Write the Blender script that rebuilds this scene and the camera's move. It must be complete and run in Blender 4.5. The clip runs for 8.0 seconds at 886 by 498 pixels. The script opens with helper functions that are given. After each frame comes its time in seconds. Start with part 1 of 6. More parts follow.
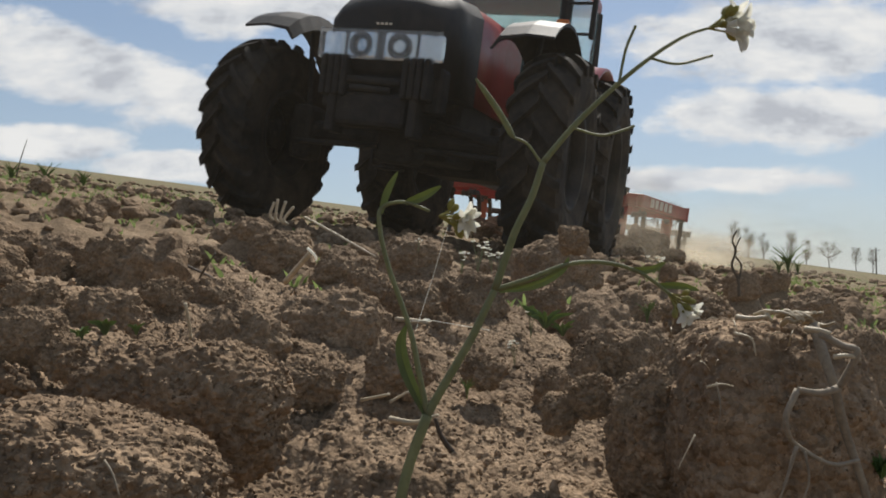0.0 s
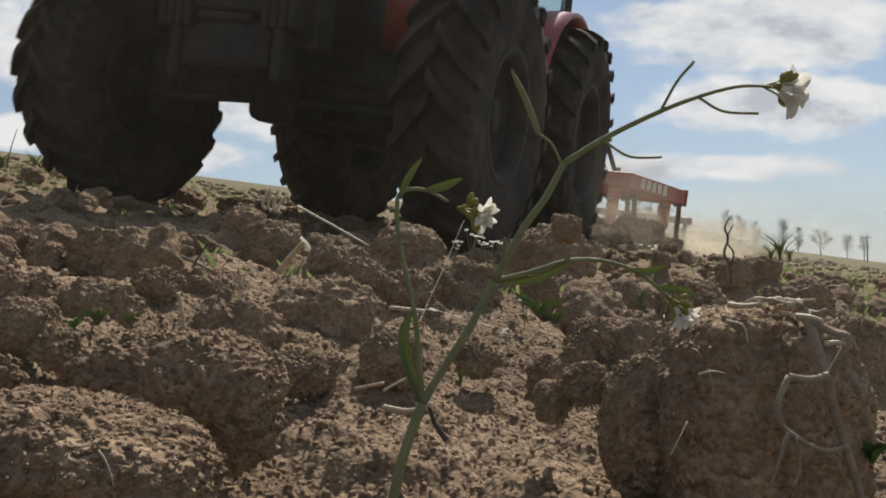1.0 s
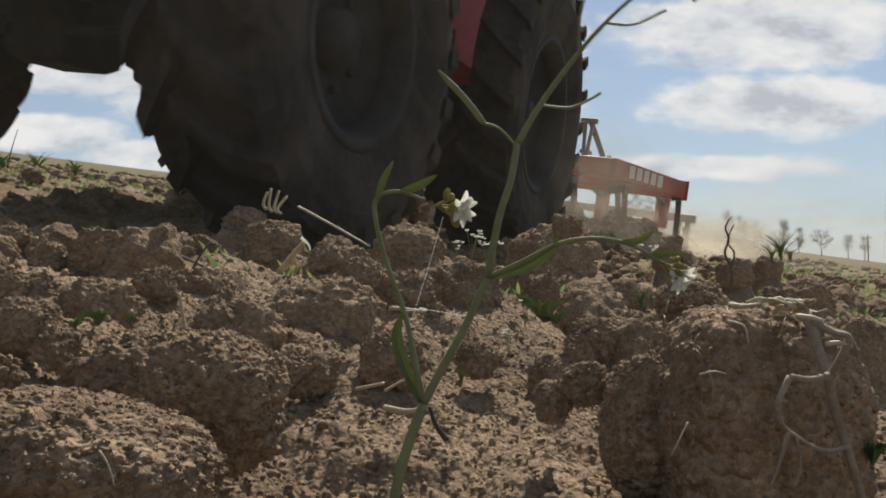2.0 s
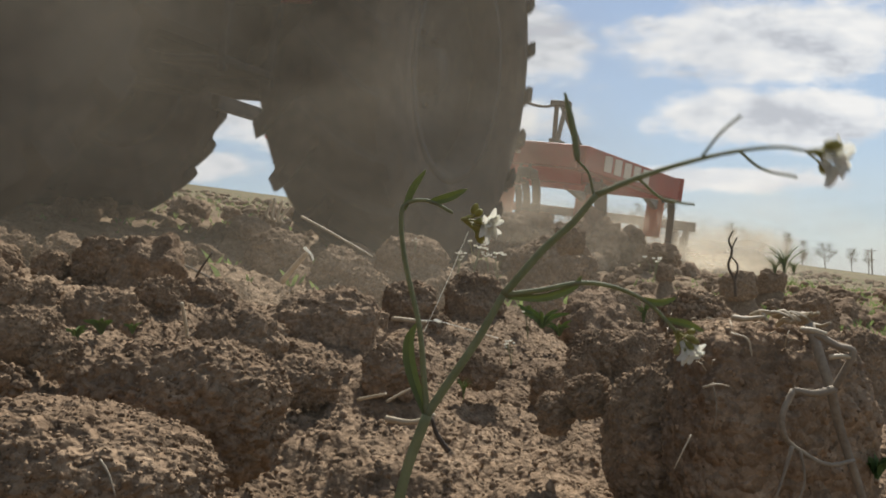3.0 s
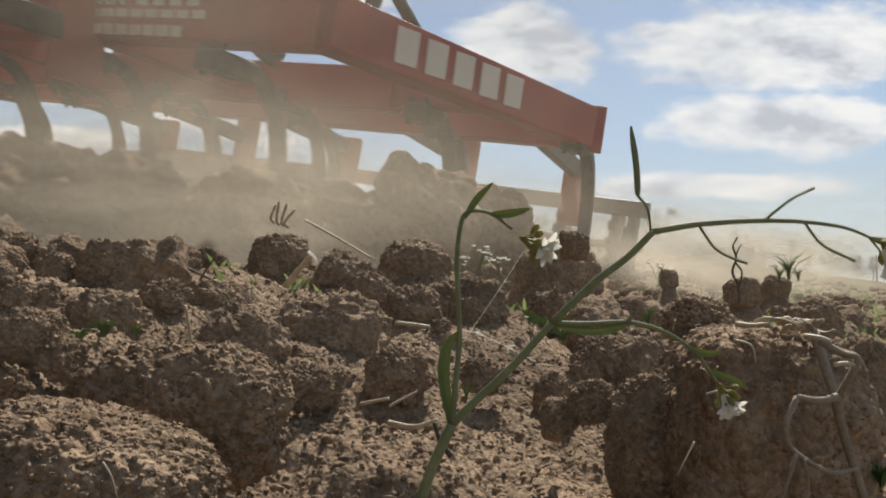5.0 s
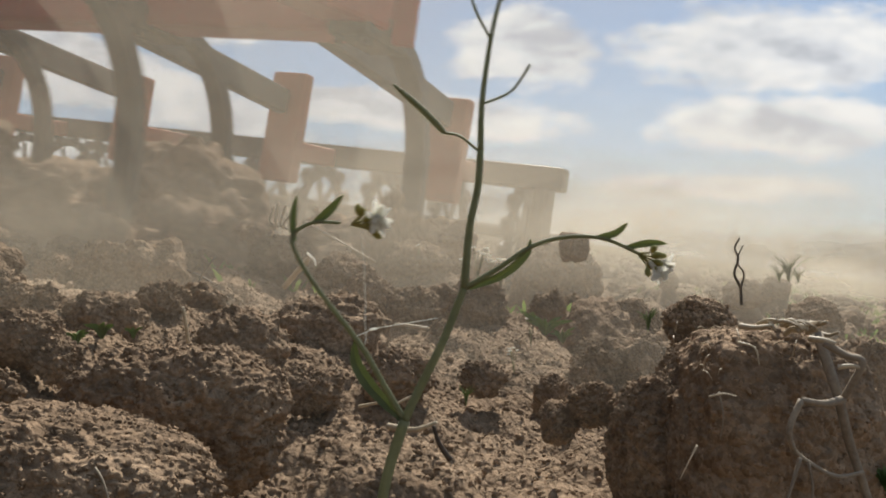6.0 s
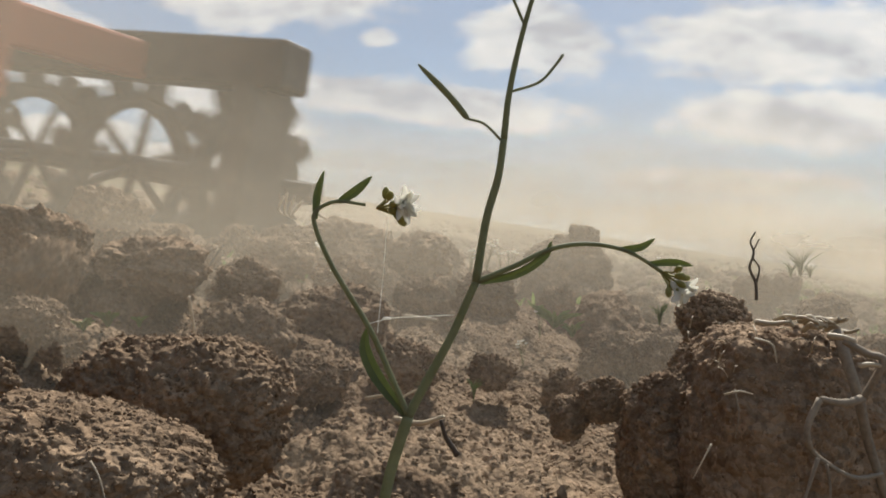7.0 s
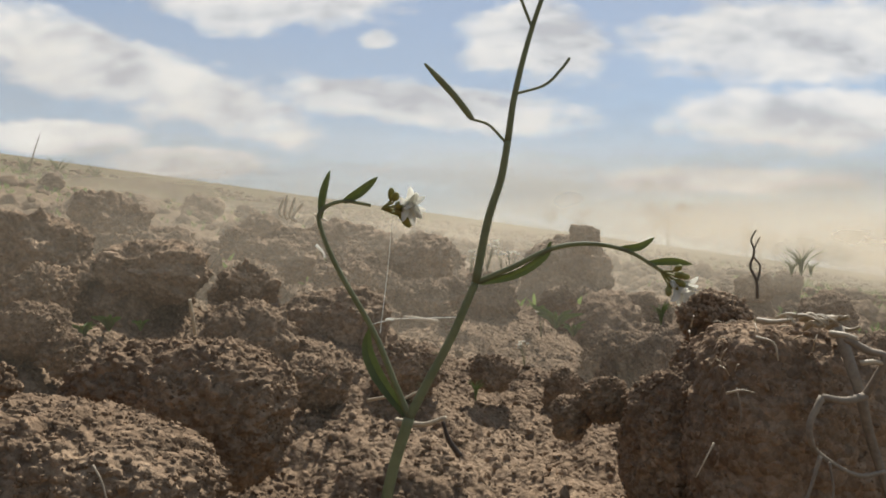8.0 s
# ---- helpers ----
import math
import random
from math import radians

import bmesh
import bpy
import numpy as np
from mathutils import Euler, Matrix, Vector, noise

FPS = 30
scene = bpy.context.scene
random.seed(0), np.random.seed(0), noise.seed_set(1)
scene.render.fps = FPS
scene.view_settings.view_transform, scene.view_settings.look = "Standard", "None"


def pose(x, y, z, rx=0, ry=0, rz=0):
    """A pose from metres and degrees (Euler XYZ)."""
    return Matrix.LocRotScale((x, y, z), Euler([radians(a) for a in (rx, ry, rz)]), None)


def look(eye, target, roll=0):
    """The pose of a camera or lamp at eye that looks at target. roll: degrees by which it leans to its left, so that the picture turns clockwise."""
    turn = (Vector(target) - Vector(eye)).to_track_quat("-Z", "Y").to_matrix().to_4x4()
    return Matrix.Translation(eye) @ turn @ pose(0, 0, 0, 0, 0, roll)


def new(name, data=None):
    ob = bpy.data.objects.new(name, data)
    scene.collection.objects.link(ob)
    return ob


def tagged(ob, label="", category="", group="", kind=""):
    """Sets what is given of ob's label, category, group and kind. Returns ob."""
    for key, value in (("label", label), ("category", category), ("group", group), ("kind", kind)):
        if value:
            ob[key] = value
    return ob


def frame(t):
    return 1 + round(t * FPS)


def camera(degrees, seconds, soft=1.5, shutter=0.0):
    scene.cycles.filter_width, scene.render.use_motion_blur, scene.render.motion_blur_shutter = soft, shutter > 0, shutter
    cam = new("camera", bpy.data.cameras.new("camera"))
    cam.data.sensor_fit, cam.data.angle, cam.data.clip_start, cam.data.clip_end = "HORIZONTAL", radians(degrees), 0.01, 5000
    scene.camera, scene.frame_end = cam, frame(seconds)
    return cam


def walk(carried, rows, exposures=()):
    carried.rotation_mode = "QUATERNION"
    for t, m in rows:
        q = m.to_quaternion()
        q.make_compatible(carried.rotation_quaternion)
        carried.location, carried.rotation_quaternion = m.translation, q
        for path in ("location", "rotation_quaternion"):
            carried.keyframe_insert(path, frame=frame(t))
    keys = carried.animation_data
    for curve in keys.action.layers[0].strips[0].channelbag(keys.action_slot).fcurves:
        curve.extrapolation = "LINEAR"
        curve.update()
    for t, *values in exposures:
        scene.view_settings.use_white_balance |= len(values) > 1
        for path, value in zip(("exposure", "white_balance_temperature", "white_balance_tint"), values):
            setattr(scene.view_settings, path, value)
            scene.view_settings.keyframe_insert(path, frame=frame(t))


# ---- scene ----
EYE = 0.123                     # height of the lens above the field under it
SLOPE_X, SLOPE_Y = -0.13, 0.085  # the hillside rises ahead and to the left

cam = camera(59.8, 8.0, soft=1.8, shutter=0.4)
PATH = [
    (0.0, pose(0, 0.000, EYE, 92.50, 0.00, 0.00)),
    (0.5, pose(0, 0.000, EYE, 92.29, 0.13, -0.15)),
    (1.0, pose(0, 0.000, EYE, 91.66, 0.23, -0.49)),
    (1.5, pose(0, 0.000, EYE, 91.40, 0.34, -0.52)),
    (3.0, pose(0, 0.000, EYE, 92.48, -0.11, -0.24)),
    (3.5, pose(0, 0.000, EYE, 92.00, 0.15, -0.27)),
    (4.0, pose(0, 0.000, EYE, 92.71, -0.48, 0.01)),
    (4.5, pose(0, 0.000, EYE, 92.61, -0.28, 0.30)),
    (4.7, pose(0, 0.000, EYE, 92.69, -0.48, 0.06)),
    (6.0, pose(0, 0.004, EYE, 92.94, -0.46, -0.02)),
    (6.5, pose(0, 0.010, EYE, 92.61, -0.87, 0.33)),
    (7.0, pose(0, 0.012, EYE, 92.31, -1.06, 0.63)),
    (7.5, pose(0, 0.012, EYE, 92.34, -0.71, 0.80)),
    (8.0, pose(0, 0.012, EYE, 92.39, -0.57, 0.69)),
]
walk(cam, PATH, [(0.0, 0.08), (1.7, 0.08), (3.0, 0.20), (4.6, 0.22), (6.5, 0.24), (8.0, 0.18)])

# ---- world and sun ----
SUN_AZ, SUN_EL = radians(18), radians(51)   # azimuth to the right of straight ahead
sun_data = bpy.data.lights.new("sun", "SUN")
sun_data.energy, sun_data.angle, sun_data.color = 5.0, radians(0.6), (1.0, 0.955, 0.88)
sun = new("sun", sun_data)
sun_way = Vector((math.sin(SUN_AZ) * math.cos(SUN_EL), math.cos(SUN_AZ) * math.cos(SUN_EL), math.sin(SUN_EL)))
sun.matrix_world = look(sun_way * 50, (0, 0, 0))


class Nodes:
    """Short calls to build a node tree."""

    def __init__(self, tree, fresh=True):
        self.tree = tree
        if fresh:
            tree.nodes.clear()

    def add(self, kind, inputs=None, **settings):
        n = self.tree.nodes.new(kind)
        for k, v in settings.items():
            setattr(n, k, v)
        for k, v in (inputs or {}).items():
            if isinstance(v, bpy.types.NodeSocket):
                self.tree.links.new(v, n.inputs[k])
            else:
                n.inputs[k].default_value = v
        return n

    def math(self, op, a, b=0.0, clamp=False):
        return self.add("ShaderNodeMath", {0: a, 1: b}, operation=op, use_clamp=clamp).outputs[0]

    def ramp(self, fac, stops):
        n = self.add("ShaderNodeValToRGB", {0: fac})
        el = n.color_ramp.elements
        while len(el) < len(stops):
            el.new(0.5)
        for e, (p, c) in zip(el, stops):
            e.position, e.color = p, (c if len(c) == 4 else (*c, 1))
        return n.outputs[0]

    def mix(self, fac, a, b, blend="MIX"):
        n = self.add("ShaderNodeMix", data_type="RGBA", blend_type=blend)
        for s, v in ((0, fac), (6, a), (7, b)):
            if isinstance(v, bpy.types.NodeSocket):
                self.tree.links.new(v, n.inputs[s])
            else:
                n.inputs[s].default_value = v if s == 0 else ((*v, 1) if len(v) == 3 else v)
        return n.outputs[2]

    def noise(self, vec, scale, detail=4.0, rough=0.55, out=0):
        ins = {"Scale": scale, "Detail": detail, "Roughness": rough}
        if vec is not None:
            ins["Vector"] = vec
        return self.add("ShaderNodeTexNoise", ins).outputs[out]


def sky():
    """Hazy spring sky with banks of cumulus."""
    w = bpy.data.worlds.new("sky")
    scene.world = w
    w.use_nodes = True
    n = Nodes(w.node_tree)
    air = n.add("ShaderNodeTexSky", sky_type="NISHITA", sun_disc=False, sun_elevation=SUN_EL, sun_rotation=SUN_AZ, air_density=1.0, dust_density=0.35, ozone_density=1.2)
    way = n.add("ShaderNodeTexCoord").outputs["Generated"]
    xyz = n.add("ShaderNodeSeparateXYZ", {0: way}).outputs
    ahead = n.math("MAXIMUM", n.math("ABSOLUTE", xyz[1]), 0.02)
    u, v = n.math("DIVIDE", xyz[0], ahead), n.math("DIVIDE", xyz[2], ahead)
    flat = n.add("ShaderNodeCombineXYZ", {0: u, 1: n.math("MULTIPLY", v, 2.2), 2: xyz[1]}).outputs[0]
    big, fine = n.noise(flat, 4.5, 6.0, 0.6), n.noise(flat, 13.0, 6.0, 0.62)
    wob = n.math("ADD", n.math("MULTIPLY", n.math("SUBTRACT", big, 0.5), 1.5), n.math("MULTIPLY", n.math("SUBTRACT", fine, 0.5), 1.3))
    mask = None
    for cu, cv, ru, rv, lean in ((-0.50, 0.29, 0.21, 0.052, -0.30), (-0.36, 0.25, 0.14, 0.040, -0.30), (-0.24, 0.365, 0.17, 0.04, 0.0), (-0.53, 0.185, 0.10, 0.022, 0.0),
                             (0.10, 0.315, 0.09, 0.05, 0.0), (0.45, 0.32, 0.20, 0.050, 0.0), (0.46, 0.215, 0.17, 0.036, 0.0), (0.36, 0.135, 0.15, 0.018, 0.0), (-0.04, 0.235, 0.20, 0.030, -0.1),
                             (-0.105, 0.315, 0.03, 0.016, 0.0), (-0.34, 0.15, 0.09, 0.02, 0.0)):
        du = n.math("DIVIDE", n.math("SUBTRACT", u, cu), ru)
        dv = n.math("DIVIDE", n.math("SUBTRACT", n.math("SUBTRACT", v, cv), n.math("MULTIPLY", n.math("SUBTRACT", u, cu), lean)), rv)
        d = n.math("SQRT", n.math("ADD", n.math("MULTIPLY", du, du), n.math("MULTIPLY", dv, dv)))
        blob = n.math("SUBTRACT", 1.05, d)
        mask = blob if mask is None else n.math("MAXIMUM", mask, blob)
    mask = n.math("MAXIMUM", mask, n.add("ShaderNodeMapRange", {0: v, 1: 0.42, 2: 0.75, 3: -0.45, 4: -0.15}).outputs[0])
    cover = n.add("ShaderNodeMapRange", {0: n.math("ADD", mask, wob), 1: -0.24, 2: 0.28}, interpolation_type="SMOOTHSTEP").outputs[0]
    shade = n.ramp(n.noise(flat, 8.0, 6.0, 0.62), [(0.36, (0.60, 0.63, 0.69)), (0.46, (0.80, 0.83, 0.87)), (0.60, (1.0, 1.0, 0.99))])
    haze = n.add("ShaderNodeMapRange", {0: v, 1: 0.0, 2: 0.36, 3: 0.75, 4: 0.24}).outputs[0]
    # haze and clouds scatter sunlight forwards: bright on the sun's side, duller on the other
    sunward = n.add("ShaderNodeVectorMath", {0: way, 1: tuple(sun_way)}, operation="DOT_PRODUCT").outputs["Value"]
    scatter = n.add("ShaderNodeMapRange", {0: sunward, 1: -0.5, 2: 0.55, 3: 0.50, 4: 1.0}, interpolation_type="SMOOTHSTEP").outputs[0]
    blue = n.add("ShaderNodeBackground", {0: air.outputs[0], 1: 0.088})
    pale = n.add("ShaderNodeBackground", {0: (0.60, 0.70, 0.80, 1), 1: n.math("MULTIPLY", scatter, 0.70)})
    cloud = n.add("ShaderNodeBackground", {0: shade, 1: n.math("MULTIPLY", scatter, 0.78)})
    clear = n.add("ShaderNodeMixShader", {0: haze, 1: blue.outputs[0], 2: pale.outputs[0]})
    full = n.add("ShaderNodeMixShader", {0: cover, 1: clear.outputs[0], 2: cloud.outputs[0]})
    n.add("ShaderNodeOutputWorld", {0: full.outputs[0]})


sky()


# ---- materials ----
def surface(name, stops, scale=8.0, rough=0.8, metal=0.0, bump=0.3, bump_scale=60.0, depth=0.004, dust=0.0, spec=0.4, see=0.0, glow=0.35):
    """A worn surface: colour from noise at two scales, fine relief, and dry soil dust lying on it."""
    m = bpy.data.materials.new(name)
    m.use_nodes = True
    n = Nodes(m.node_tree)
    at = n.add("ShaderNodeTexCoord").outputs["Object"]
    a, b = n.noise(at, scale, 6.0, 0.62), n.noise(at, scale * 7.3, 4.0, 0.6)
    blend = n.math("ADD", n.math("MULTIPLY", a, 0.65), n.math("MULTIPLY", b, 0.35))
    col = n.ramp(blend, stops)
    if dust:
        soot = n.ramp(n.noise(at, scale * 0.6, 8.0, 0.7), [(0.42, (0, 0, 0)), (0.68, (dust, dust, dust))])
        col = n.mix(soot, col, (0.22, 0.165, 0.11))
    relief = n.add("ShaderNodeBump", {"Strength": bump, "Distance": depth, "Height": n.noise(at, bump_scale, 6.0, 0.65)})
    p = n.add("ShaderNodeBsdfPrincipled", {"Base Color": col, "Metallic": metal, "Normal": relief.outputs[0], "Specular IOR Level": spec,
                                           "Roughness": n.math("ADD", n.math("MULTIPLY", b, 0.25), rough - 0.12, True)})
    last = p.outputs[0]
    if see:
        t = n.add("ShaderNodeBsdfTranslucent", {0: n.mix(glow, col, (0.42, 0.48, 0.18))})
        last = n.add("ShaderNodeMixShader", {0: see, 1: p.outputs[0], 2: t.outputs[0]}).outputs[0]
    n.add("ShaderNodeOutputMaterial", {0: last})
    return m


def soil(name, near=True, tone=1.0):
    """Dry crumbly loam: tan where it has dried, brown where it was turned, with crumbs as relief."""
    m = bpy.data.materials.new(name)
    m.use_nodes = True
    n = Nodes(m.node_tree)
    at = n.add("ShaderNodeNewGeometry").outputs["Position"] if near else n.add("ShaderNodeTexCoord").outputs["Object"]
    a, b, c = n.noise(at, 3.0, 5.0, 0.6), n.noise(at, 34.0, 5.0, 0.65), n.noise(at, 260.0, 4.0, 0.7)
    k = n.math("ADD", n.math("ADD", n.math("MULTIPLY", a, 0.40), n.math("MULTIPLY", b, 0.32)), n.math("MULTIPLY", c, 0.28))
    col = n.ramp(k, [(p, tuple(tone * c for c in rgb)) for p, rgb in ((0.34, (0.082, 0.054, 0.034)), (0.45, (0.178, 0.121, 0.076)), (0.56, (0.300, 0.212, 0.136)), (0.70, (0.50, 0.37, 0.25)))])
    grains = n.add("ShaderNodeTexVoronoi", {"Vector": at, "Scale": 260.0, "Randomness": 1.0})
    speck = n.add("ShaderNodeMapRange", {0: n.add("ShaderNodeSeparateColor", {0: grains.outputs["Color"]}).outputs[0], 3: 0.80, 4: 1.20}).outputs[0]
    col = n.mix(1.0, col, n.add("ShaderNodeCombineColor", {0: speck, 1: speck, 2: speck}).outputs[0], "MULTIPLY")
    cell = grains.outputs["Distance"]
    cell2 = n.add("ShaderNodeTexVoronoi", {"Vector": at, "Scale": 90.0, "Randomness": 1.0}).outputs["Distance"]
    h = n.math("ADD", n.math("ADD", n.math("MULTIPLY", c, 0.5), n.math("MULTIPLY", n.math("SUBTRACT", 1.0, cell), 0.5)), n.math("MULTIPLY", n.math("SUBTRACT", 1.0, cell2), 0.9))
    relief = n.add("ShaderNodeBump", {"Strength": 1.0, "Distance": 0.0042, "Height": h})
    p = n.add("ShaderNodeBsdfPrincipled", {"Base Color": col, "Roughness": 0.95, "Specular IOR Level": 0.12, "Normal": relief.outputs[0]})
    n.add("ShaderNodeOutputMaterial", {0: p.outputs[0]})
    return m


def field_soil():
    """The field: loam near by, and a thin green of weeds and a paler dry tone far off."""
    m = soil("field_soil", True, 0.88)
    t = m.node_tree
    p = next(x for x in t.nodes if x.type == "BSDF_PRINCIPLED")
    link = p.inputs["Base Color"].links[0].from_socket
    n = Nodes(t, False)
    at = n.add("ShaderNodeNewGeometry").outputs["Position"]
    far = n.add("ShaderNodeMapRange", {0: n.add("ShaderNodeVectorMath", {0: at}, operation="LENGTH").outputs["Value"], 1: 1.5, 2: 22.0}).outputs[0]
    weeds = n.ramp(n.noise(at, 0.8, 7.0, 0.72), [(0.32, (0, 0, 0)), (0.56, (0.9, 0.9, 0.9))])
    green = n.mix(n.math("MULTIPLY", n.math("MULTIPLY", weeds, far), 0.85), link, (0.105, 0.110, 0.045))
    t.links.new(green, p.inputs["Base Color"])
    return m


def glass(name, tint, rough=0.05):
    m = bpy.data.materials.new(name)
    m.use_nodes = True
    n = Nodes(m.node_tree)
    p = n.add("ShaderNodeBsdfPrincipled", {"Base Color": (*tint, 1), "Roughness": rough, "Transmission Weight": 0.9, "IOR": 1.3})
    n.add("ShaderNodeOutputMaterial", {0: p.outputs[0]})
    return m


FIELD = field_soil()
CLOD = soil("clod_soil", False, 0.98)
FRESH = soil("fresh_soil", False, 1.12)
RUBBER = surface("dusty_rubber", [(0.35, (0.012, 0.012, 0.013)), (0.65, (0.034, 0.032, 0.031))], 5.0, 0.95, 0.0, 0.4, 40.0, 0.006, dust=0.24, spec=0.15)
DARK = surface("dark_castings", [(0.35, (0.012, 0.012, 0.014)), (0.65, (0.034, 0.033, 0.033))], 7.0, 0.75, 0.0, 0.3, 50.0, dust=0.08, spec=0.2)
BLACK = surface("black_plastic", [(0.35, (0.010, 0.010, 0.012)), (0.65, (0.024, 0.024, 0.026))], 6.0, 0.62, 0.0, 0.1, 90.0, 0.001, dust=0.06, spec=0.25)
RED = surface("red_bonnet_paint", [(0.35, (0.22, 0.012, 0.014)), (0.65, (0.33, 0.022, 0.022))], 3.0, 0.35, 0.0, 0.05, 80.0, 0.001, dust=0.18, spec=0.5)
ORANGE = surface("red_frame_paint", [(0.32, (0.26, 0.018, 0.014)), (0.68, (0.43, 0.040, 0.028))], 3.0, 0.5, 0.0, 0.12, 60.0, 0.001, dust=0.38)
PLATE = surface("orange_plate_paint", [(0.32, (0.34, 0.075, 0.030)), (0.68, (0.46, 0.120, 0.050))], 3.0, 0.6, 0.0, 0.15, 60.0, 0.001, dust=0.4)
STEEL = surface("worn_tine_steel", [(0.35, (0.035, 0.033, 0.032)), (0.65, (0.085, 0.078, 0.070))], 9.0, 0.55, 0.5, 0.3, 70.0, dust=0.35)
CREAM = surface("cream_decal", [(0.35, (0.62, 0.56, 0.47)), (0.65, (0.74, 0.69, 0.60))], 9.0, 0.6, 0.0, 0.05, 90.0, 0.0005)
CHROME = surface("bright_reflector", [(0.35, (0.72, 0.73, 0.74)), (0.65, (0.88, 0.88, 0.88))], 9.0, 0.16, 0.9, 0.0)
AMBER = surface("amber_lens", [(0.35, (0.55, 0.13, 0.02)), (0.65, (0.70, 0.20, 0.03))], 9.0, 0.25, 0.0, 0.0)
LENS = glass("lamp_glass", (0.93, 0.95, 0.96))
PANE = glass("cab_glass", (0.72, 0.86, 0.84))
STEM = surface("stem_green", [(0.35, (0.170, 0.175, 0.100)), (0.65, (0.270, 0.275, 0.165))], 90.0, 0.6, 0.0, 0.2, 700.0, 0.0004, see=0.40)
LEAF = surface("leaf_green", [(0.35, (0.130, 0.155, 0.070)), (0.65, (0.210, 0.240, 0.115))], 60.0, 0.6, 0.0, 0.2, 500.0, 0.0004, see=0.5)
GRASS = surface("young_grass", [(0.35, (0.085, 0.140, 0.035)), (0.65, (0.150, 0.230, 0.065))], 20.0, 0.65, 0.0, 0.1, 200.0, 0.0004, see=0.45)
PETAL = surface("white_petal", [(0.35, (0.80, 0.79, 0.72)), (0.65, (0.88, 0.87, 0.82))], 90.0, 0.6, 0.0, 0.1, 400.0, 0.0003, see=0.7, glow=0.0)
BUD = surface("yellow_green_bud", [(0.35, (0.20, 0.19, 0.05)), (0.65, (0.34, 0.30, 0.09))], 120.0, 0.6, 0.0, 0.2, 500.0, 0.0004, see=0.35)
STRAW = surface("dry_straw", [(0.35, (0.32, 0.25, 0.16)), (0.65, (0.56, 0.47, 0.33))], 60.0, 0.6, 0.0, 0.2, 300.0, 0.0005)
ROOT = surface("pale_root", [(0.35, (0.17, 0.13, 0.09)), (0.65, (0.34, 0.28, 0.20))], 70.0, 0.75, 0.0, 0.4, 300.0, 0.0008)
TWIG = surface("dark_twig", [(0.35, (0.050, 0.036, 0.026)), (0.65, (0.11, 0.085, 0.06))], 60.0, 0.8, 0.0, 0.3, 300.0, 0.0008)
BARK = surface("far_bark", [(0.35, (0.06, 0.05, 0.045)), (0.65, (0.12, 0.105, 0.09))], 2.0, 0.9, 0.0, 0.3, 10.0, 0.02)
BUDS = surface("far_spring_buds", [(0.35, (0.075, 0.080, 0.045)), (0.65, (0.12, 0.12, 0.07))], 1.0, 0.9, 0.0, 0.0)


# ---- shape tools ----
def part(name, bm, material, parent=None, label="", m=None, smooth=False):
    """Links a bmesh as one mesh object under a thing or a part."""
    me = bpy.data.meshes.new(name)
    bm.normal_update()
    bm.to_mesh(me)
    bm.free()
    me.materials.append(material)
    if smooth:
        me.polygons.foreach_set("use_smooth", [True] * len(me.polygons))
    ob = new(name, me)
    if parent:
        ob.parent = parent
    if m is not None:
        ob.matrix_basis = m
    if label:
        tagged(ob, label)
    return ob


def box(bm, size, m, bevel=0.01):
    """A bevelled box of the given size at the pose m, added to bm."""
    made = bmesh.ops.create_cube(bm, size=1, matrix=m @ Matrix.Diagonal((*size, 1)))["verts"]
    if bevel:
        bmesh.ops.bevel(bm, geom=list({e for w in made for e in w.link_edges}), offset=bevel, segments=2, affect="EDGES", profile=0.5)


def rod(bm, a, b, r0, r1=None, sides=10):
    """A tapered round bar from a to b."""
    a, b = Vector(a), Vector(b)
    way = b - a
    m = Matrix.Translation((a + b) / 2) @ way.to_track_quat("Z", "Y").to_matrix().to_4x4()
    bmesh.ops.create_cone(bm, cap_ends=True, segments=sides, radius1=r0, radius2=r0 if r1 is None else r1, depth=way.length, matrix=m)


def beam(bm, a, b, wide, high, bevel=0.008):
    """A box section laid from a to b, upright on its edge."""
    a, b = Vector(a), Vector(b)
    way = (b - a).normalized()
    side = way.cross(Vector((0, 0, 1)))
    side = side.normalized() if side.length > 1e-3 else Vector((1, 0, 0))
    up = side.cross(way)
    m = Matrix((side, way, up)).transposed().to_4x4()
    m.translation = (a + b) / 2
    box(bm, (wide, (b - a).length, high), m, bevel)


def tube(bm, points, radii, sides=8, flat=1.0):
    """A tube through the points, its ring flattened by flat."""
    pts = [Vector(p) for p in points]
    rings, ref = [], Vector((0, 1, 0))
    for i, p in enumerate(pts):
        way = (pts[min(i + 1, len(pts) - 1)] - pts[max(i - 1, 0)]).normalized()
        side = way.cross(ref)
        side = side.normalized() if side.length > 1e-4 else Vector((1, 0, 0))
        up = side.cross(way)
        r = radii[i] if isinstance(radii, (list, tuple)) else radii
        rings.append([bm.verts.new(p + side * (r * math.cos(k * 2 * math.pi / sides)) + up * (r * flat * math.sin(k * 2 * math.pi / sides))) for k in range(sides)])
    for a, b in zip(rings, rings[1:]):
        for k in range(sides):
            bm.faces.new((a[k], a[(k + 1) % sides], b[(k + 1) % sides], b[k]))
    bm.faces.new(rings[0][::-1]), bm.faces.new(rings[-1])


